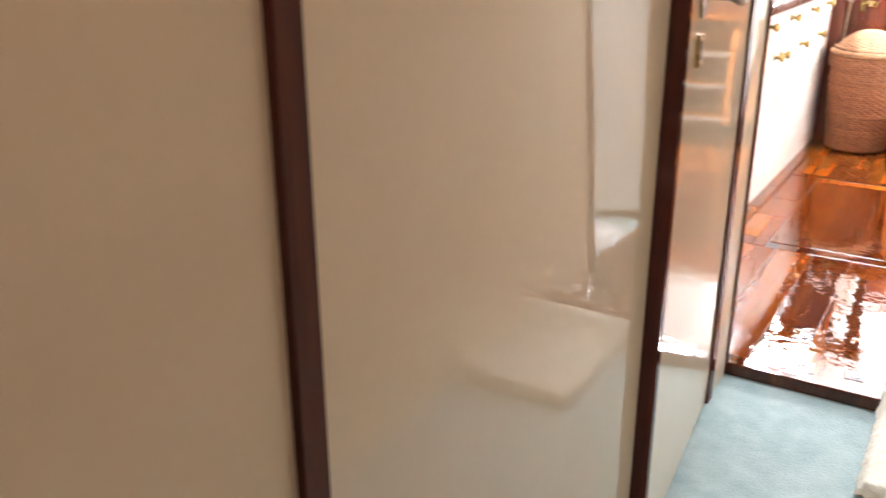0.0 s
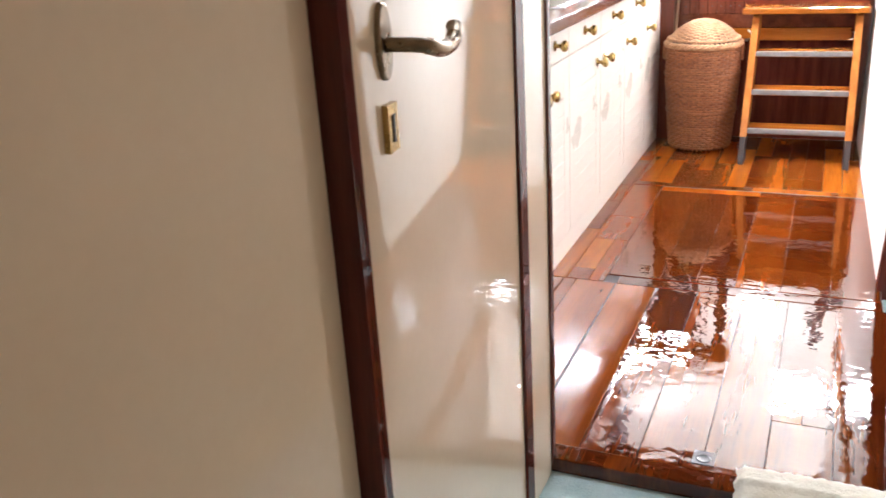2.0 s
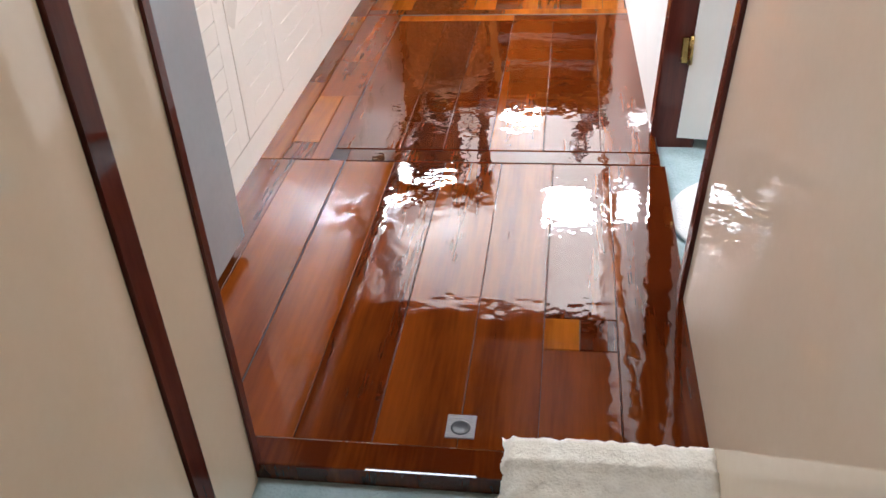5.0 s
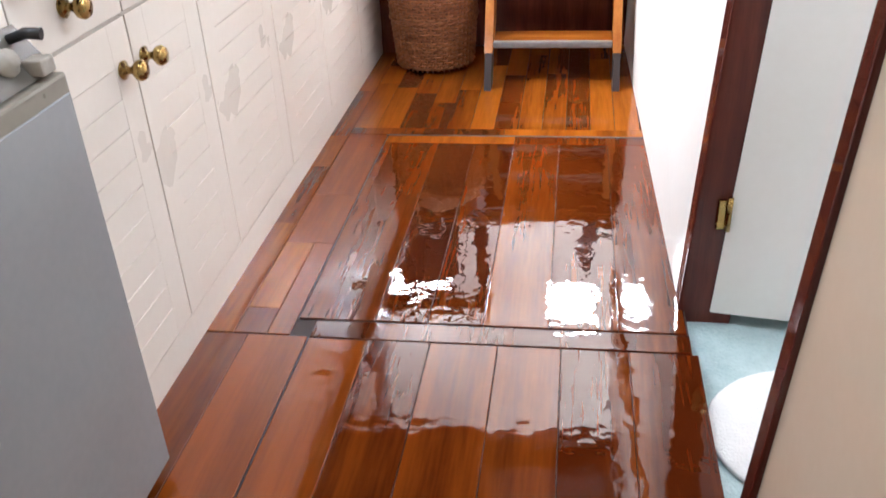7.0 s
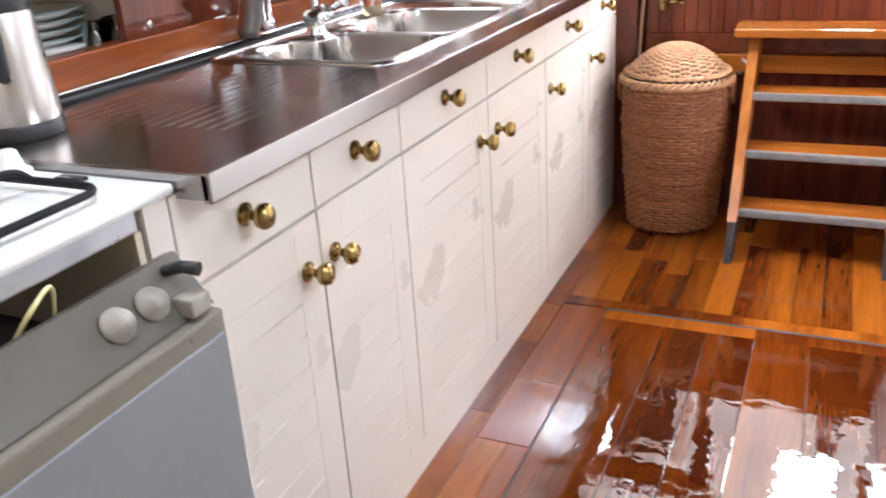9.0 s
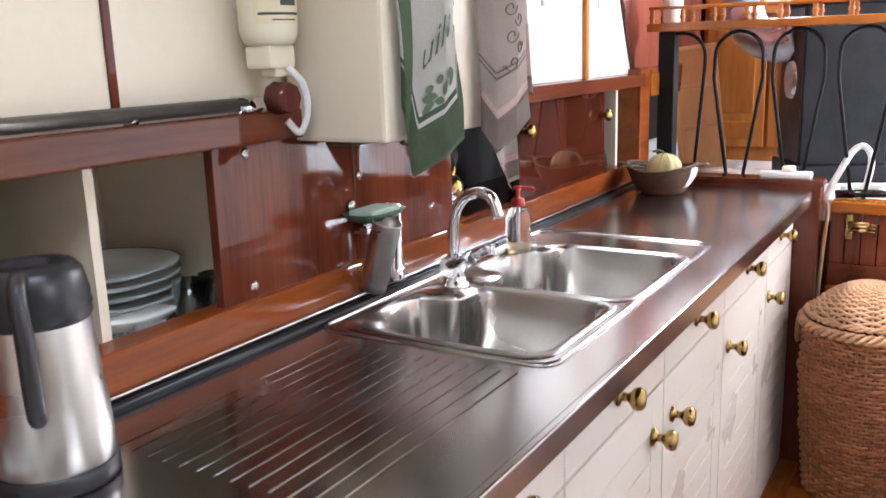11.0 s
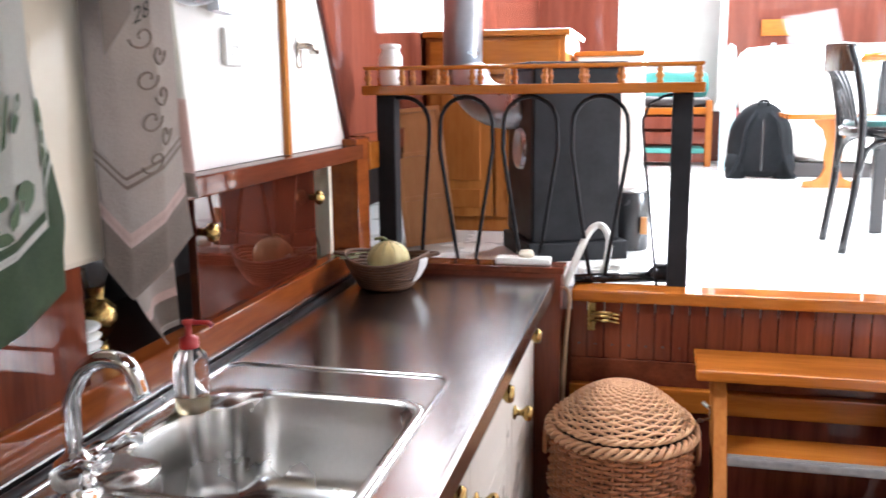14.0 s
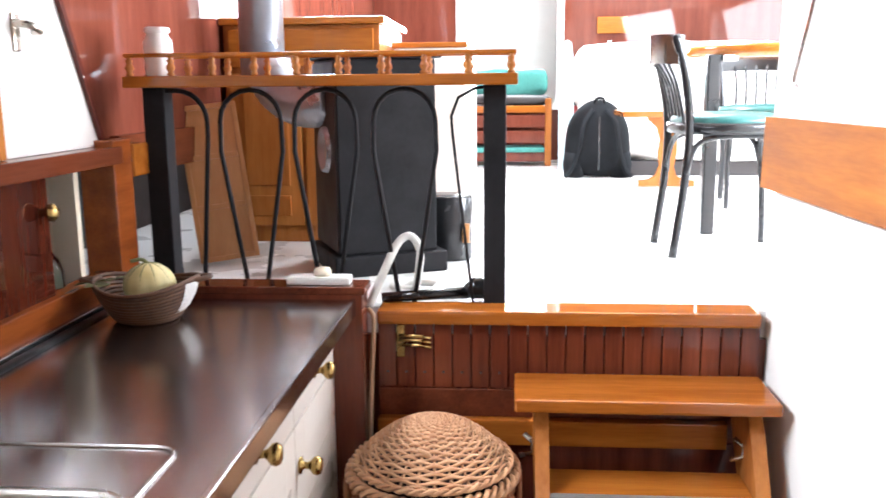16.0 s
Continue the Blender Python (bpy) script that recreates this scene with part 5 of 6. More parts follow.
t2 = towel("tea_towel", (-0.85, 4.35, 1.1), "taupe and pink checked tea towel with a scrolled print", taupe_shape, [(0.0, 0.755, greige, "cloth"), (0.755, 0.762, taupe_cloth, "line"), (0.762, 0.772, greige, "gap"), (0.772, 0.780, taupe_cloth, "line"), (0.780, 0.865, greige, "field"), (0.865, 0.895, pink_cloth, "pink_band"), (0.895, 1.0, taupe_cloth, "brown_band")])
for v0, v1, material in ((0.0, 0.60, pink_cloth), (0.60, 0.74, greige), (0.74, 0.80, pink_cloth), (0.80, 0.96, taupe_cloth), (0.96, 1.0, greige)):
    part("back_corner", sheet(tip_shape, v0, v1), material, t2)
part("turned_top", sheet(flap_shape, 0.0, 1.0), taupe_cloth, t2, "plain taupe turned-over top")
for k in range(7):
    u, v = 0.50 + 0.16 * (k % 2), 0.50 + 0.042 * k
    ring = [(u + (0.11 if k % 3 else -0.11) * math.cos(q) * (1 - q / 9), v + 0.026 * math.sin(q) * (1 - q / 9)) for q in [i * 0.45 for i in range(16)]]
    pts = [on_cloth(taupe_shape, *p, 0.002) for p in ring]
    part("scroll_print", tube(bmesh.new(), pts, 0.0014, 5), taupe_cloth, t2)
bm = text_mesh("28", 0.03)
bmesh.ops.triangulate(bm, faces=bm.faces)
for w in bm.verts:
    w.co = on_cloth(taupe_shape, 0.42 + w.co.x * 5, 0.475 - (w.co.y + 0.3 * w.co.x) * 1.5, 0.0034)
part("lettering", bm, ink, t2, "printed number 28")


def pink_shape(u, v):
    return (-0.875 + 0.010 * math.sin(9 * u + 1), 4.405 + u * (0.05 + 0.05 * v) + 0.022 * v, 1.80 - 0.50 * v - 0.02 * u)


towel("tea_towel", (-0.87, 4.46, 1.26), "faded pink tea towel with a knotted corner", pink_shape, [(0.0, 0.72, linen, "cloth"), (0.72, 0.93, pink_cloth, "band"), (0.93, 1.0, taupe_cloth, "hem")])

ring = thing("porthole_ring", (-1.08, 4.87, 1.80), "grey cast porthole ring with a notched hinge lug", "porthole")
part("ring", tube(bmesh.new(), arc((-1.055, 4.86, 1.80), 0.19, 0, 360, 48, "yz")[:-1], 0.020, 10, closed=True), grey_metal, ring)
for a in (-58, 122):
    c = (4.86 + 0.225 * math.cos(radians(a)), 1.80 + 0.225 * math.sin(radians(a)))
    lug = [(c[0] - 0.03, c[1] - 0.02), (c[0] + 0.03, c[1] - 0.024), (c[0] + 0.034, c[1] + 0.005), (c[0] + 0.015, c[1] + 0.0), (c[0] + 0.004, c[1] + 0.022), (c[0] - 0.02, c[1] + 0.034), (c[0] - 0.036, c[1] + 0.02)]
    part("lug", prism(bmesh.new(), lug, "x", -1.07, -1.045), grey_metal, ring)
# The pane is opaque white: the glare on it is put into the colour.
part("glass", lathe(bmesh.new(), [(0.0, 0.0), (0.18, 0.0)], (-1.078, 4.86, 1.80), 40, close=False, tilt=Matrix.Rotation(radians(90), 4, "Y")), porcelain, ring, "porthole pane with its glare put in as plain white")
op = thing("bottle_opener", (-1.08, 5.41, 1.53), "small cast wall bottle opener", "bottle opener")
part("plate", boxed(-1.08, -1.074, 5.398, 5.422, 1.49, 1.565, bevel=0.003), nickel, op)
part("mouth", tube(bmesh.new(), curve([(-1.074, 5.40, 1.545), (-1.045, 5.405, 1.54), (-1.04, 5.43, 1.53), (-1.06, 5.445, 1.53)]), 0.008, 8), nickel, op)
soc = thing("wall_socket", (-1.08, 5.05, 1.525), "white plastic wall socket", "socket")
part("plate", boxed(-1.08, -1.068, 5.015, 5.085, 1.487, 1.563, bevel=0.004), knob_plastic, soc)
part("well", lathe(bmesh.new(), [(0.0, 0.001), (0.017, 0.001), (0.019, 0.003), (0.02, 0.0)], (-1.0685, 5.05, 1.525), 20, close=False, tilt=Matrix.Rotation(radians(90), 4, "Y")), knob_plastic, soc)
for dy in (-0.008, 0.008):
    part("pin_hole", lathe(bmesh.new(), [(0.0, 0.0), (0.003, 0.0)], (-1.0668, 5.05 + dy, 1.525), 8, close=False, tilt=Matrix.Rotation(radians(90), 4, "Y")), ink, soc)

# Crockery in the locker.
for k in range(4):
    z = 0.985 + k * 0.017
    pl = thing("dinner_plate", (-1.27, 3.725, z), "white plate with a grey rim line, in a stack", "plate", "plates in the locker")
    part("dish", lathe(bmesh.new(), [(0.0, 0.0), (0.07, 0.0), (0.08, 0.004), (0.118, 0.016), (0.12, 0.019), (0.116, 0.019), (0.078, 0.008), (0.0, 0.006)], (-1.27, 3.725, z), 36, close=False), porcelain, pl)
    part("rim_line", lathe(bmesh.new(), [(0.1195, 0.0165), (0.1215, 0.0185), (0.1195, 0.0205)], (-1.27, 3.725, z), 36, close=False), grey_band, pl)
single("serving_dish", lathe(bmesh.new(), [(0.0, 0.0), (0.09, 0.0), (0.12, 0.026), (0.123, 0.03), (0.0, 0.028)], (-1.27, 3.725, 0.955), 36, close=False), porcelain, "white serving dish under the plates", "dish")


def tumbler(x, y, z, r, h, label="clear drinking glass standing in the locker"):
    return single("drinking_glass", lathe(bmesh.new(), [(0.0, 0.004), (r * 0.8, 0.0), (r * 0.82, 0.002), (r, h), (r - 0.002, h), (r * 0.78, 0.008), (0.0, 0.008)], (x, y, z), 20, close=False), clear_glass, label, "glass", "glasses in the locker")


for x, y, h in ((-1.13, 3.83, 0.075), (-1.15, 3.79, 0.07), (-1.20, 3.43, 0.14), (-1.14, 3.40, 0.17), (-1.15, 3.47, 0.15)):
    tumbler(x, y, 0.955, 0.028 if h < 0.1 else 0.034, h)
for y in (3.63, 3.70):
    tray = thing("chrome_spoon_rest", (-1.13, y, 0.955), "shiny steel sauce boat lying in the locker", "sauce boat")
    part("bowl", lathe(bmesh.new(), [(0.0, 0.0), (0.02, 0.002), (0.032, 0.02), (0.03, 0.021), (0.018, 0.006), (0.0, 0.005)], (-1.13, y, 0.955), 20, close=False), chrome, tray)
    part("grip", tube(bmesh.new(), arc((-1.095, y, 0.972), 0.013, 0, 360, 14, "xz")[:-1], 0.0035, 6, closed=True), chrome, tray)
brassy = thing("oil_lamp", (-1.19, 4.70, 0.955), "dark brass oil lamp with a glass chimney in the locker", "oil lamp")
part("font", lathe(bmesh.new(), [(0.0, 0.0), (0.038, 0.0), (0.04, 0.008), (0.018, 0.02), (0.014, 0.045), (0.024, 0.055), (0.034, 0.075), (0.034, 0.10), (0.02, 0.115), (0.014, 0.12), (0.018, 0.14), (0.0, 0.142)], (-1.19, 4.70, 0.955), 24, close=False), brass, brassy)
part("chimney", lathe(bmesh.new(), [(0.016, 0.14), (0.024, 0.165), (0.015, 0.20), (0.013, 0.27)], (-1.19, 4.70, 0.955), 20, close=False), clear_glass, brassy)
for k in range(6):
    single("saucer", lathe(bmesh.new(), [(0.0, 0.0), (0.03, 0.0), (0.056, 0.010), (0.057, 0.013), (0.03, 0.006), (0.0, 0.005)], (-1.17, 4.585, 0.957 + 0.016 * k), 24, close=False), porcelain, "white saucer in a stack behind the towel", "saucer", "saucers in the locker")
bottle = thing("glass_bottle", (-1.12, 5.52, 0.955), "pale green glass bottle with a narrow neck", "bottle")
part("body", lathe(bmesh.new(), [(0.0, 0.001), (0.03, 0.001), (0.033, 0.006), (0.033, 0.07), (0.026, 0.095), (0.012, 0.115), (0.010, 0.16), (0.013, 0.165), (0.0, 0.166)], (-1.12, 5.52, 0.955), 24, close=False), green_glass, bottle)
part("stopper", lathe(bmesh.new(), [(0.006, 0.166), (0.011, 0.172), (0.011, 0.18), (0.0, 0.186)], (-1.12, 5.52, 0.955), 14, close=False), clear_glass, bottle)
strip = thing("power_strip", (-0.57, 5.77, 0.948), "white power strip with a round plug lying on the end board", "power strip")
part("body", boxed(-0.65, -0.495, 5.745, 5.795, 0.948, 0.968, bevel=0.006), knob_plastic, strip)
part("plug", lathe(bmesh.new(), [(0.0, 0.0), (0.021, 0.0), (0.022, 0.01), (0.018, 0.018), (0.0, 0.019)], (-0.565, 5.77, 0.968), 20, close=False), cream_paint, strip)

# ---- gallery shelf on black posts ----
shelf = thing("gallery_shelf", (-0.58, 5.86, 0.87), "teak shelf with a spindle gallery on black iron posts", "shelf")
part("board", boxed(-1.066, -0.094, 5.84, 5.99, 1.420, 1.448, bevel=0.004), teak, shelf)
for y in (5.855, 5.975):
    rail = part("rail", boxed(-1.062, -0.098, y - 0.008, y + 0.008, 1.493, 1.503, bevel=0.003), teak, shelf)
    for k in range(10):
        x = -1.05 + k * 0.1044
        part("spindle", lathe(bmesh.new(), [(0.006, 0.0), (0.010, 0.004), (0.006, 0.009), (0.011, 0.018), (0.010, 0.024), (0.006, 0.031), (0.0095, 0.037), (0.006, 0.041), (0.007, 0.046)], (x, y, 1.448), 12), teak_up, rail)
for x0 in (-1.036, -0.178):
    part("post", boxed(x0, x0 + 0.056, 5.885, 5.945, 0.868, 1.420, bevel=0.004), black_metal, shelf)


def hairpin(cx, top_half, foot_half, name="hairpin"):
    pts = [(cx - foot_half, 5.90, 0.868), (cx - top_half * 1.02, 5.90, 1.26), (cx - top_half, 5.90, 1.32)]
    pts += arc((cx, 5.90, 1.335), top_half, 180, 0, 10)
    pts += [(cx + top_half, 5.90, 1.32), (cx + top_half * 1.02, 5.90, 1.26), (cx + foot_half, 5.90, 0.868)]
    part(name, tube(bmesh.new(), pts, 0.0062, 8), black_metal, shelf)


for cx in (-0.765, -0.575, -0.375):
    hairpin(cx, 0.078, 0.018)
part("half_hairpin", tube(bmesh.new(), [(-0.98, 5.90, 1.412)] + arc((-0.955, 5.90, 1.335), 0.078, 90, 0, 6) + [(-0.877, 5.90, 1.30), (-0.91, 5.90, 0.868)], 0.0062, 8), black_metal, shelf)
part("half_hairpin", tube(bmesh.new(), [(-0.178, 5.90, 1.415), (-0.20, 5.90, 1.412), (-0.24, 5.90, 1.39), (-0.258, 5.90, 1.345), (-0.255, 5.90, 1.30), (-0.205, 5.90, 0.868)], 0.004, 8), black_metal, shelf)
jar = thing("ceramic_jar", (-0.996, 5.91, 1.448), "small white ceramic jar with faint markings", "jar")
part("body", lathe(bmesh.new(), [(0.0, 0.0), (0.029, 0.0), (0.033, 0.006), (0.035, 0.06), (0.035, 0.085), (0.027, 0.10), (0.026, 0.108)], (-0.996, 5.91, 1.448), 28, close=False), porcelain, jar)
part("lip", lathe(bmesh.new(), [(0.026, 0.106), (0.031, 0.109), (0.031, 0.118), (0.026, 0.121), (0.023, 0.115), (0.0, 0.10)], (-0.996, 5.91, 1.448), 28, close=False), porcelain, jar)

# Hose, cords and clutter on the deck edge.
hose = [(-0.46, 5.80, 0.88), (-0.43, 5.86, 0.955), (-0.40, 5.93, 1.02), (-0.37, 5.95, 1.035), (-0.345, 5.94, 1.0), (-0.35, 5.93, 0.93), (-0.37, 5.98, 0.885), (-0.43, 6.03, 0.882), (-0.39, 6.08, 0.884), (-0.31, 6.05, 0.884), (-0.33, 5.96, 0.882), (-0.42, 5.95, 0.882)]
single("rubber_hose", tube(bmesh.new(), curve(hose), 0.0105, 10), grey_hose, "pale grey hose coiled at the floor edge", "hose")
single("cord", tube(bmesh.new(), curve([(-0.46, 5.795, 0.88), (-0.445, 5.785, 0.85), (-0.452, 5.782, 0.72), (-0.458, 5.782, 0.55), (-0.456, 5.79, 0.3)]), 0.006, 8), tan_cord, "tan cord hanging beside the basket", "cord")
torch = thing("black_torch", (-0.25, 5.93, 0.868), "black vacuum nozzle lying along the deck edge", "vacuum nozzle")
part("tube", tube(bmesh.new(), [(-0.44, 5.885, 0.886), (-0.22, 5.93, 0.890)], [0.012, 0.016], 12), black_gloss, torch)
part("head", tube(bmesh.new(), [(-0.225, 5.93, 0.892), (-0.20, 5.937, 0.9), (-0.15, 5.955, 0.9)], [0.017, 0.030, 0.028], 14), black_gloss, torch)
single("power_cable", tube(bmesh.new(), curve([(-0.95, 5.95, 0.876), (-0.84, 6.0, 0.876), (-0.72, 6.12, 0.876), (-0.66, 6.2, 0.876)]), 0.005, 8), black_plastic, "black cable on the saloon floor", "cable")

# ---- saloon ----
stove = thing("heating_stove", (-0.56, 6.40, 0.87), "tall black steel heating stove standing askew", "stove")
rot = Matrix.Translation((-0.53, 6.40, 0)) @ Matrix.Rotation(radians(24), 4, "Z")


def turned(bm, m):
    bmesh.ops.transform(bm, matrix=m, verts=bm.verts)
    return bm


part("casing", turned(boxed(-0.15, 0.15, -0.15, 0.15, 0.93, 1.50, bevel=0.006), rot), black_metal, stove)
part("side_plate", turned(boxed(-0.156, -0.151, -0.145, 0.145, 0.94, 1.49, bevel=0.002), rot), dark_brown, stove, "dark brown side plate")
part("plinth", turned(boxed(-0.17, 0.175, -0.175, 0.165, 0.868, 0.93, bevel=0.006), rot), black_metal, stove)
vent = part("vent_ring", turned(lathe(bmesh.new(), [(0.0, 0.002), (0.05, 0.002), (0.054, 0.012), (0.066, 0.012), (0.07, 0.0)], (0, 0, 0), 28, close=False, tilt=Matrix.Translation((-0.156, -0.02, 1.235)) @ Matrix.Rotation(radians(-90), 4, "Y")), rot), grey_metal, stove, "round grey vent ring")
part("top_plate", turned(boxed(-0.165, 0.165, -0.165, 0.165, 1.50, 1.52, bevel=0.004), rot), black_metal, stove)
duct = thing("flue_duct", (-0.86, 6.62, 1.3), "silver corrugated flue elbow joining a grey pipe", "flue")
path = curve([(-0.64, 6.36, 1.385), (-0.72, 6.40, 1.37), (-0.80, 6.47, 1.385), (-0.87, 6.54, 1.43), (-0.90, 6.57, 1.50)], 9)
rs = [0.066 + 0.009 * (k % 2) for k in range(len(path))]
part("elbow", tube(bmesh.new(), path, rs, 22), grey_metal, duct)
part("flue_pipe", tube(bmesh.new(), [(-0.925, 6.60, 1.46), (-0.925, 6.60, 2.79)], 0.072, 28), grey_metal, duct, "matte grey vertical pipe")

cab = thing("saloon_cabinet", (-0.8, 7.1, 0.87), "orange teak saloon cabinet with framed doors", "cabinet")
part("carcass", boxed(-1.12, -0.565, 6.80, 7.40, 0.868, 1.635, bevel=0.004), teak_up, cab)
part("top", boxed(-1.13, -0.545, 6.78, 7.42, 1.635, 1.66, bevel=0.006), teak, cab)
for x0, x1 in ((-1.10, -0.85), (-0.835, -0.585)):
    d = part("door", boxed(x0, x1, 6.784, 6.80, 0.93, 1.47, bevel=0.003), teak_up, cab)
    part("panel", boxed(x0 + 0.045, x1 - 0.045, 6.778, 6.786, 1.075, 1.43, bevel=0.004), teak_up, d)
    part("lower_panel", boxed(x0 + 0.045, x1 - 0.045, 6.778, 6.786, 0.965, 1.04, bevel=0.004), teak_up, d)
part("drawer", boxed(-1.10, -0.585, 6.784, 6.80, 1.49, 1.62, bevel=0.004), teak, cab)
white_unit = thing("white_drawer_unit", (-0.42, 7.3, 0.87), "white papers and clutter on a low white unit", "drawer unit")
part("carcass", boxed(-0.54, -0.28, 7.0, 8.1, 0.868, 1.56, bevel=0.01), cabinet_white, white_unit)
part("top", boxed(-0.55, -0.27, 6.99, 8.11, 1.56, 1.58, bevel=0.004), teak, white_unit)

tray = thing("leaning_tray", (-1.0, 6.42, 0.87), "pale wooden slatted tray leaning on the hull side", "tray")
tm = Matrix.Translation((-1.085, 6.36, 0.872)) @ Matrix.Rotation(radians(20), 4, "Z") @ Matrix.Rotation(radians(-6), 4, "Y") @ Matrix.Rotation(radians(-10), 4, "X")
part("panel", turned(boxed(0.0, 0.185, 0.012, 0.018, 0.0, 0.50), tm), pale_wood, tray)
for a in ((0.0, 0.016, 0.0, 0.03, 0.0, 0.50), (0.169, 0.185, 0.0, 0.03, 0.0, 0.50)):
    part("side_rail", turned(boxed(*a, bevel=0.002), tm), pale_wood, tray)
for z in (0.0, 0.165, 0.325, 0.484):
    part("cross_rail", turned(boxed(0.016, 0.169, 0.002, 0.026, z, z + 0.016, bevel=0.002), tm), pale_wood, tray)

# Bentwood chair by the round table.
def chair(name, at, turn, label):
    ob = thing(name, at, label, "chair", "bentwood chairs")
    ob.matrix_basis = Matrix.Translation(at)
    m = Matrix.Translation(at) @ Matrix.Rotation(radians(turn), 4, "Z")

    def p(*a):
        return m @ Vector(a)
    S = 0.43
    seat = part("seat_ring", turned(lathe(bmesh.new(), [(0.16, S - 0.035), (0.195, S - 0.035), (0.2, S - 0.015), (0.195, S), (0.16, S)], (0, 0, 0), 32, close=False), m), black_gloss, ob)
    part("seat_pad", turned(lathe(bmesh.new(), [(0.0, S - 0.02), (0.175, S - 0.02), (0.188, S), (0.180, S + 0.018), (0.12, S + 0.03), (0.0, S + 0.034)], (0, 0, 0), 32, close=False), m), green_leather, ob, "dark green leather seat pad")
    for s in (-1, 1):
        part("front_leg", tube(bmesh.new(), curve([p(0.15, s * 0.125, S - 0.02), p(0.165, s * 0.135, 0.25), p(0.175, s * 0.135, 0.0)]), [0.016] * 7 + [0.012] * 6, 10), black_gloss, ob)
        part("back_leg", tube(bmesh.new(), curve([p(-0.20, s * 0.14, 0.0), p(-0.17, s * 0.14, 0.25), p(-0.165, s * 0.15, S), p(-0.19, s * 0.165, 0.59), p(-0.225, s * 0.17, 0.70)]), 0.0145, 10), black_gloss, ob)
        part("side_hoop", tube(bmesh.new(), curve([p(-0.17, s * 0.148, 0.27), p(-0.13, s * 0.152, 0.37), p(0.0, s * 0.165, 0.39), p(0.12, s * 0.145, 0.37), p(0.16, s * 0.135, 0.27)]), 0.009, 8), black_gloss, ob)
    for x, z in ((0.16, 0.27), (-0.17, 0.27)):
        part("cross_hoop", tube(bmesh.new(), curve([p(x, -0.135, z), p(x * 0.9, -0.10, z + 0.10), p(x * 0.85, 0.0, z + 0.125), p(x * 0.9, 0.10, z + 0.10), p(x, 0.135, z)]), 0.009, 8), black_gloss, ob)
    rail = curve([p(-0.205, -0.175, 0.655), p(-0.24, -0.10, 0.66), p(-0.255, 0.0, 0.662), p(-0.24, 0.10, 0.66), p(-0.205, 0.175, 0.655)])
    bm = bmesh.new()
    for a, b in zip(rail, rail[1:]):
        n_ = (b - a).cross(Vector((0, 0, 1))).normalized() * 0.011
        vs = [bm.verts.new(q + o + Vector((0, 0, h))) for q in (a, b) for h in (-0.045, 0.045) for o in (-n_, n_)]
        for f in ((0, 1, 3, 2), (4, 6, 7, 5), (0, 4, 5, 1), (2, 3, 7, 6), (0, 2, 6, 4), (1, 5, 7, 3)):
            bm.faces.new([vs[i] for i in f])
    bmesh.ops.remove_doubles(bm, verts=bm.verts, dist=0.002)
    bmesh.ops.recalc_face_normals(bm, faces=bm.faces)
    part("top_rail", bm, black_gloss, ob)
    for k in range(5):
        y = -0.09 + 0.045 * k
        part("spindle", tube(bmesh.new(), curve([p(-0.165, y, S - 0.01), p(-0.195, y, 0.55), p(-0.25 + 0.15 * abs(y), y * 1.1, 0.64)]), 0.0065, 8), black_gloss, ob)
    return ob


chair("bentwood_chair", (0.605, 6.69, 0.868), 3, "black bentwood chair with a dark green leather seat")
chair("bentwood_chair", (1.02, 7.85, 0.868), -100, "black bentwood chair with spindles, behind the table")
tbl = thing("round_table", (1.0, 7.25, 0.868), "orange wooden saloon table on a black leg", "table")
part("tabletop", lathe(bmesh.new(), [(0.0, 0.655), (0.42, 0.655), (0.43, 0.665), (0.43, 0.685), (0.42, 0.692), (0.0, 0.692)], (1.0, 7.25, 0.868), 48, close=False), teak, tbl)
part("leg", boxed(0.595, 0.645, 6.99, 7.04, 0.868, 1.525, bevel=0.008), black_gloss, tbl)
part("leg", boxed(1.25, 1.30, 7.4, 7.45, 0.868, 1.525, bevel=0.008), black_gloss, tbl)
part("fitting", boxed(0.645, 0.70, 6.98, 7.02, 1.50, 1.523, bevel=0.003), nickel, tbl, "small metal bracket")

pack = thing("backpack", (0.42, 9.15, 0.868), "black nylon backpack standing on the floor", "backpack")
bm = bmesh.new()
bmesh.ops.create_uvsphere(bm, u_segments=32, v_segments=20, radius=1)
for v in bm.verts:
    x, y, z = v.co
    s = (abs(x) ** 2.6 + abs(z) ** 3.2) ** 0.02
    v.co = Vector((0.42 + 0.185 * x * (1.12 - 0.22 * (z + 0.3)) , 9.15 + 0.12 * y, 0.868 + 0.235 + 0.235 * max(-0.97, math.copysign(abs(z) ** 0.72, z))))
for f in bm.faces:
    f.smooth = True
part("body", bm, pack_cloth, pack)
for s in (-1, 1):
    part("strap", tube(bmesh.new(), curve([(0.42 + s * 0.04, 9.04, 1.28), (0.42 + s * 0.095, 9.005, 1.20), (0.42 + s * 0.12, 9.01, 1.05), (0.42 + s * 0.16, 9.03, 0.93), (0.42 + s * 0.20, 9.02, 0.88)]), 0.020, 8, flat=0.4), pack_cloth, pack)
    part("side_pocket", turned(lathe(bmesh.new(), [(0.0, 0.0), (0.06, 0.0), (0.07, 0.08), (0.06, 0.15), (0.0, 0.16)], (0.42 + s * 0.14, 9.13, 0.87), 16, close=False), Matrix()), pack_cloth, pack)
part("back_channel", boxed(0.412, 0.428, 9.022, 9.034, 0.92, 1.24, bevel=0.004), black_gloss, pack)
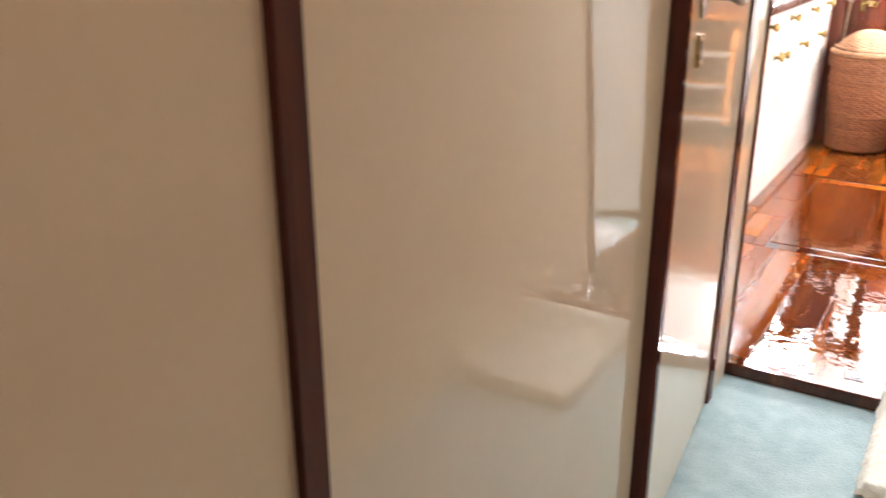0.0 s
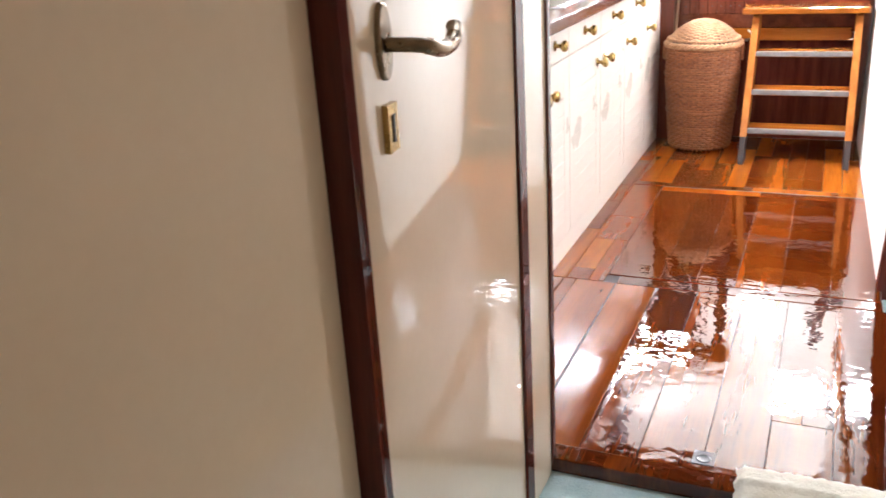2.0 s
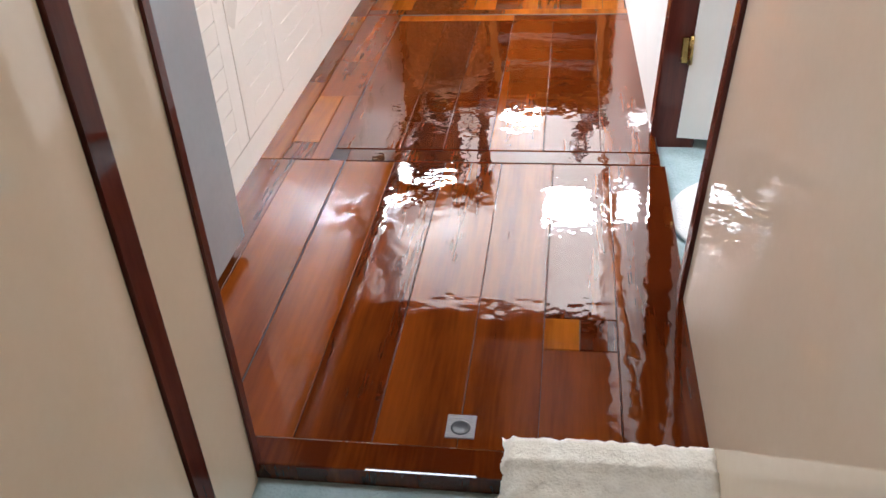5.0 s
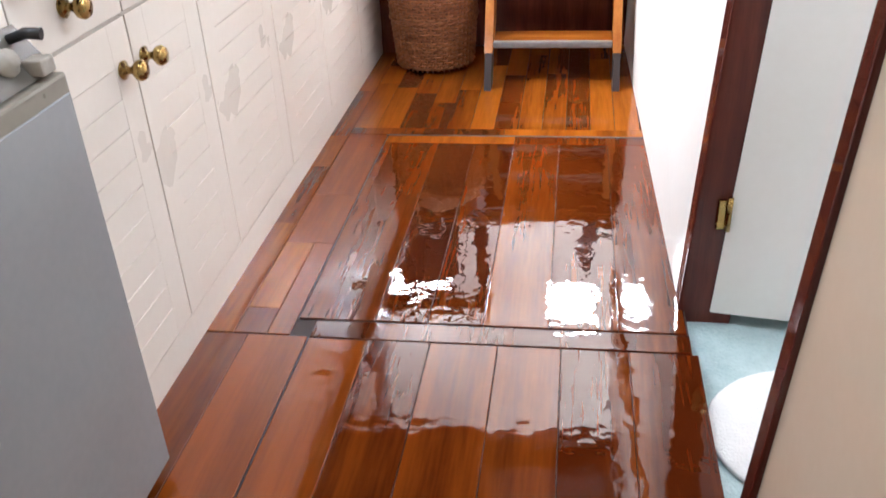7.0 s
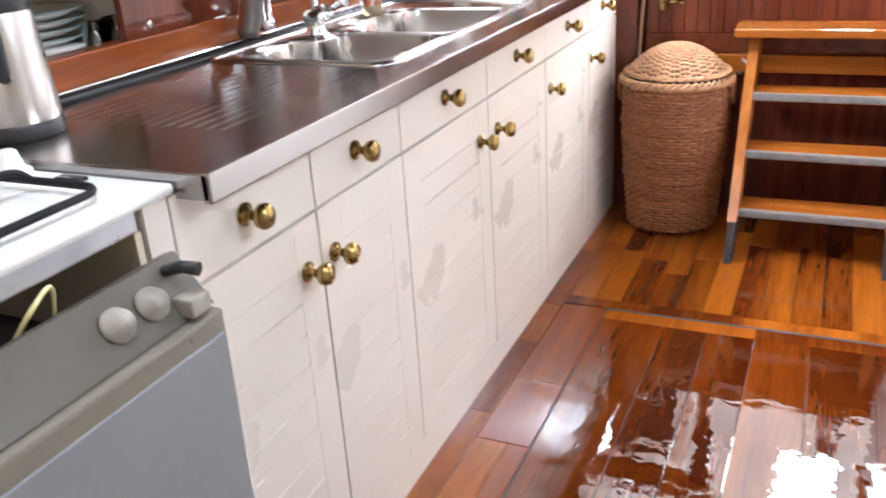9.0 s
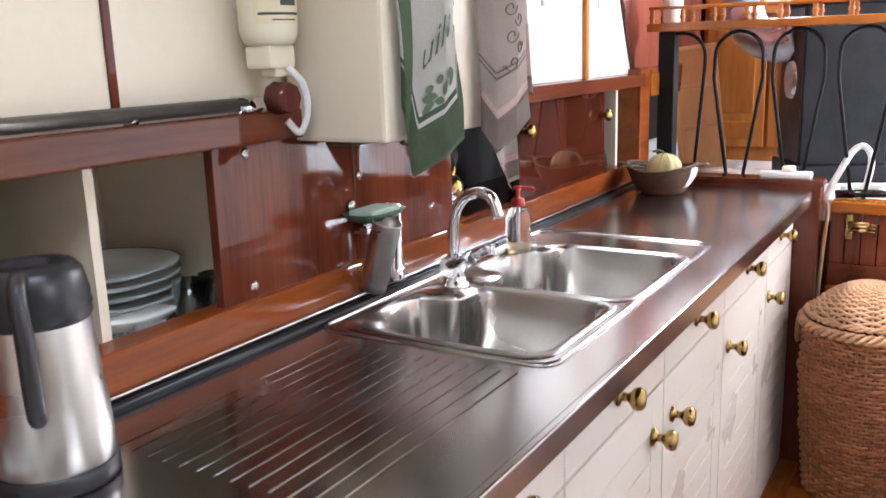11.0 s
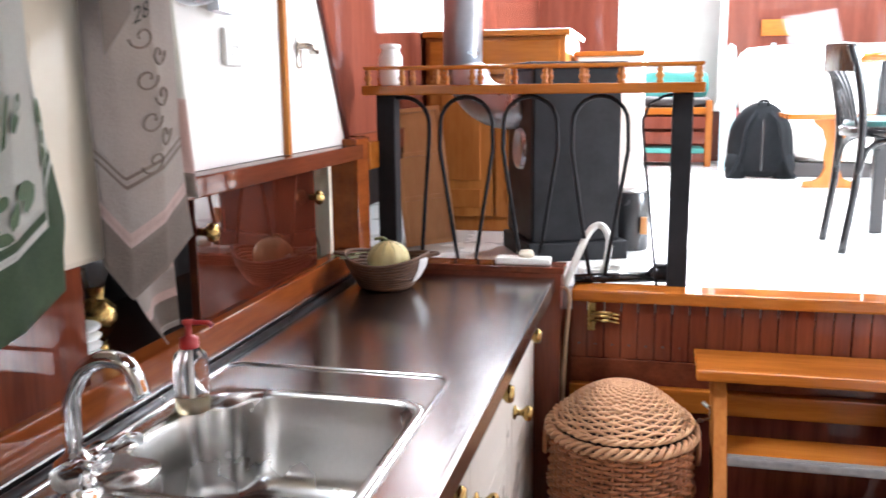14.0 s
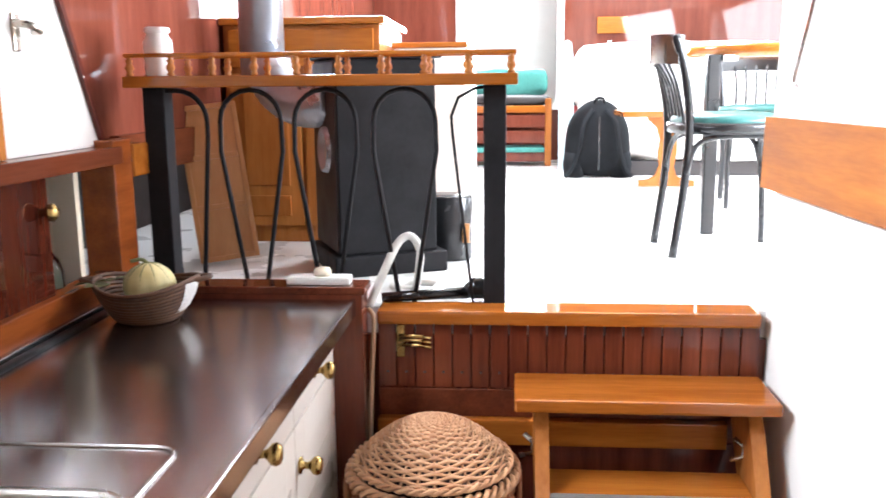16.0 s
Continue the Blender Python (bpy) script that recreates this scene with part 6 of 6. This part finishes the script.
part("grab_loop", tube(bmesh.new(), curve([(0.39, 9.08, 1.32), (0.40, 9.06, 1.345), (0.44, 9.06, 1.345), (0.45, 9.08, 1.32)]), 0.008, 8), pack_cloth, pack)

side_table = thing("pedestal_table", (0.75, 8.6, 0.868), "small orange wooden table with a scrolled pedestal", "table")
part("tabletop", boxed(0.48, 1.05, 8.40, 8.85, 1.255, 1.285, bevel=0.006), teak, side_table)
scroll = [(0.60, 0.87), (0.90, 0.87), (0.90, 0.90), (0.85, 0.905), (0.80, 0.93), (0.785, 0.98), (0.80, 1.05), (0.80, 1.12), (0.82, 1.18), (0.86, 1.23), (0.86, 1.255), (0.64, 1.255), (0.64, 1.235), (0.69, 1.19), (0.71, 1.12), (0.70, 1.05), (0.71, 0.98), (0.69, 0.93), (0.65, 0.905), (0.60, 0.90)]
part("pedestal", prism(bmesh.new(), scroll, "y", 8.60, 8.64), teak_up, side_table)
sofa = thing("sofa", (1.15, 9.8, 0.868), "long sofa covered with a rumpled white throw", "sofa")


def cushion(x0, x1, y0, y1, z0, z1, seed):
    bm = boxed(x0, x1, y0, y1, z0, z1)
    bmesh.ops.subdivide_edges(bm, edges=bm.edges, cuts=9, use_grid_fill=True)
    c = Vector(((x0 + x1) / 2, (y0 + y1) / 2, (z0 + z1) / 2))
    for v in bm.verts:
        d = Vector(((v.co.x - c.x) / (x1 - x0), (v.co.y - c.y) / (y1 - y0), (v.co.z - c.z) / (z1 - z0))) * 2
        f = 1 - 0.10 * (abs(d.x) ** 3 * abs(d.z) ** 3 + abs(d.y) ** 3 * abs(d.z) ** 3 + abs(d.x) ** 3 * abs(d.y) ** 3)
        n_ = noise.noise(v.co * 5 + Vector((seed, 0, 0)))
        v.co = c + (v.co - c) * f + Vector((0, 0.02, 0.02)) * n_
    for f in bm.faces:
        f.smooth = True
    return bm


part("seat", cushion(0.50, 1.95, 9.15, 9.95, 0.95, 1.26, 1), sofa_cloth, sofa)
part("backrest", cushion(0.32, 1.95, 9.80, 10.25, 1.22, 1.72, 5), sofa_cloth, sofa)
part("base", boxed(0.55, 1.92, 9.22, 10.2, 0.868, 0.96, bevel=0.01), dark_void, sofa)
part("arm", cushion(0.36, 0.60, 9.25, 10.2, 1.0, 1.62, 9), sofa_cloth, sofa)

bench = thing("slatted_bench", (-0.17, 10.0, 0.868), "teak bench with mahogany slats and a teal cushion", "bench")
for x in (-0.52, 0.13):
    part("leg", boxed(x, x + 0.045, 9.90, 9.96, 0.868, 1.34, bevel=0.006), teak_up, bench)
for z in (0.90, 1.03, 1.14):
    part("slat", boxed(-0.475, 0.13, 9.905, 9.93, z, z + 0.085, bevel=0.004), far_mahogany, bench)
part("rail", boxed(-0.475, 0.13, 9.90, 9.935, 1.24, 1.29, bevel=0.005), teak, bench)
part("low_cushion", boxed(-0.47, 0.125, 9.88, 10.2, 0.965, 1.0, bevel=0.012), teal_cloth, bench, "flat teal cushion")
part("seat_cushion", cushion(-0.50, 0.17, 9.92, 10.30, 1.29, 1.36, 3), dark_void, bench, "dark grey seat cushion")
part("back_cushion", cushion(-0.48, 0.16, 10.2, 10.34, 1.36, 1.55, 4), teal_cloth, bench, "pale teal back cushion")
board = thing("ironing_board", (0.27, 9.75, 0.868), "folded ironing board with a pale blue striped cover", "ironing board")
bm = prism(bmesh.new(), [(0.21, 0.87), (0.30, 0.87), (0.31, 1.5), (0.285, 1.70), (0.255, 1.72), (0.225, 1.68), (0.205, 1.45)], "y", 9.62, 9.66)
part("cover", bm, blue_stripe, board)
part("stripe", prism(bmesh.new(), [(0.25, 0.88), (0.265, 0.88), (0.27, 1.68), (0.255, 1.68)], "y", 9.614, 9.62), rug_white, board)
redx = thing("red_extinguisher", (0.35, 10.12, 0.868), "red fire extinguisher standing by the wall", "fire extinguisher")
part("cylinder", lathe(bmesh.new(), [(0.0, 0.0), (0.06, 0.0), (0.065, 0.01), (0.065, 0.36), (0.05, 0.40), (0.02, 0.42), (0.0, 0.42)], (0.35, 10.12, 0.868), 24, close=False), red_plastic, redx)
part("label", lathe(bmesh.new(), [(0.0655, 0.15), (0.0655, 0.27)], (0.35, 10.12, 0.868), 24, close=False), knob_plastic, redx, "pale label band")
part("head", boxed(0.325, 0.375, 10.08, 10.15, 1.285, 1.33, bevel=0.008), black_plastic, redx)
bin_ = thing("coal_bucket", (-0.33, 6.62, 0.868), "dark metal canister with a bright label beside the stove", "canister")
part("drum", lathe(bmesh.new(), [(0.0, 0.0), (0.075, 0.0), (0.078, 0.005), (0.078, 0.20), (0.072, 0.208), (0.0, 0.208)], (-0.31, 6.52, 0.868), 24, close=False), black_gloss, bin_)
part("label", boxed(-0.262, -0.240, 6.445, 6.46, 0.93, 0.99, bevel=0.002), pale_wood, bin_)
pic = thing("wall_clock_board", (0.62, 10.39, 1.85), "small wooden plaque on the end wall with a blue tag", "plaque")
part("plaque", boxed(0.52, 0.74, 10.375, 10.40, 1.80, 1.92, bevel=0.004), teak, pic)
part("tag", boxed(0.60, 0.63, 10.38, 10.40, 1.70, 1.75, bevel=0.003), blue_stripe, pic)
single("dark_shelf_box", boxed(-1.16, -1.02, 5.98, 6.06, 0.868, 0.93, bevel=0.01), black_plastic, "dark box with red print under the hull panel", "box")
single("red_print", boxed(-1.14, -1.06, 5.974, 5.979, 0.895, 0.915), red_plastic, "red printed strip on the dark box", "label")
hook = thing("grab_hook", (0.53, 5.72, 1.42), "bent chrome grab rail on the white wall", "grab rail")
part("bar", tube(bmesh.new(), curve([(0.526, 5.66, 1.62), (0.520, 5.70, 1.52), (0.516, 5.745, 1.43), (0.520, 5.735, 1.405), (0.526, 5.70, 1.395)]), 0.006, 8), chrome, hook)
part("plate", boxed(0.570, 0.540, 5.665, 5.70, 1.37, 1.41, bevel=0.004), chrome, hook)

# ---- floor planks, last ----
floor = thing("floor_galley", (0.0, 4.1, 0.0), "wet-looking varnished plank floor of the galley", "floor", kind="structure")
shapes = {}


def plank(w, l, h=0.012):
    """A board with softened upper edges, its mesh shared by equal boards."""
    key = (round(w, 4), round(l, 4))
    if key not in shapes:
        me = bpy.data.meshes.new("plank")
        e = 0.0014
        lo = [(-w / 2, -l / 2, -h), (w / 2, -l / 2, -h), (w / 2, l / 2, -h), (-w / 2, l / 2, -h)]
        mid = [(x, y, -e) for x, y, _ in lo]
        hi = [(math.copysign(abs(x) - e, x), math.copysign(abs(y) - e, y), 0.0) for x, y, _ in lo]
        faces = [(8, 9, 10, 11)]
        for a in (0, 4):
            faces += [(a + i, a + (i + 1) % 4, a + 4 + (i + 1) % 4, a + 4 + i) for i in range(4)]
        me.from_pydata(lo + mid + hi, [], faces)
        shapes[key] = me
    return shapes[key]


def lay(x0, x1, y0, y1, material, gap=0.001):
    w, l = x1 - x0 - gap, y1 - y0 - gap
    me = plank(w, l)
    if not me.materials:
        me.materials.append(material)
    ob = new("plank", me)
    ob.parent = floor
    ob.location = ((x0 + x1) / 2 - 0.0, (y0 + y1) / 2 - 4.1, 0.0)
    ob.rotation_euler = (radians(lean.uniform(-0.04, 0.04)), radians(lean.uniform(-0.11, 0.11)), 0.0)
    return ob


rp, lean = random.Random(21), random.Random(5)


def strip_run(x0, x1, y0, y1, longest, material, shortest=0.25):
    y = y0
    while y < y1 - 1e-4:
        e = min(y1, y + round(rp.uniform(shortest, longest), 2))
        if y1 - e < 0.12:
            e = y1
        lay(x0, x1, y, e, material)
        y = e


# Near hatch and its border boards.
near = (-0.291, -0.152, -0.010, 0.141, 0.280, 0.426, 0.572)
strip_run(-0.546, -0.436, 2.60, 3.632, 0.9, plank_wood)
strip_run(-0.436, -0.2945, 2.60, 3.632, 1.2, plank_wood, 0.7)
for a, b in zip(near, near[1:]):
    if a == 0.280:
        lay(a, b, 2.60, 2.874, plank_wood)
        lay(a, 0.351, 2.874, 2.972, parquet_wood)
        lay(0.351, b, 2.874, 2.972, plank_wood)
        lay(a, b, 2.972, 3.628, plank_wood)
    else:
        strip_run(a, b, 2.60, 3.628, 1.9, plank_wood, 1.03)
lay(-0.291, 0.56, 3.632, 3.698, plank_wood)
# Middle hatch.
mid = (-0.335, -0.152, -0.028, 0.101, 0.250, 0.406, 0.556)
strip_run(-0.56, -0.474, 3.636, 5.80, 0.8, parquet_wood)
lay(-0.474, -0.394, 3.74, 4.056, parquet_wood)
lay(-0.474, -0.394, 3.636, 3.74, plank_wood)
lay(-0.394, -0.3385, 3.636, 4.056, plank_wood)
strip_run(-0.474, -0.3385, 4.056, 4.812, 0.8, plank_wood)
for a, b in zip(mid, mid[1:]):
    strip_run(a, b, 3.704, 4.746, 1.9, plank_wood, 1.05)
lay(-0.335, 0.101, 4.746, 4.806, parquet_wood)
lay(0.101, 0.556, 4.746, 4.806, parquet_wood)
# Short blocks before the ladder.
lay(-0.474, 0.06, 4.818, 4.872, parquet_wood)
lay(0.06, 0.556, 4.818, 4.872, parquet_wood)
x = -0.474
while x < 0.55:
    e = min(0.556, x + 0.0826)
    strip_run(x, e, 4.872, 5.82, 0.62, parquet_wood, 0.2)
    x = e
plate = thing("drain_plate", (0.143, 2.652, 0.0), "small square steel floor plate with a dark lifting hole", "floor plate")
part("plate", boxed(0.117, 0.169, 2.624, 2.680, -0.002, 0.0022, bevel=0.001), rubber, plate)
part("hole", lathe(bmesh.new(), [(0.0, 0.0005), (0.013, 0.0005), (0.016, 0.0014), (0.018, 0.0)], (0.143, 2.648, 0.0026), 20, close=False), black_plastic, plate)
single("seam_gap", boxed(-0.344, 0.556, 4.806, 4.818, -0.004, -0.0005), dark_brown, "dark gap along the hatch edge", "joint", kind="structure")
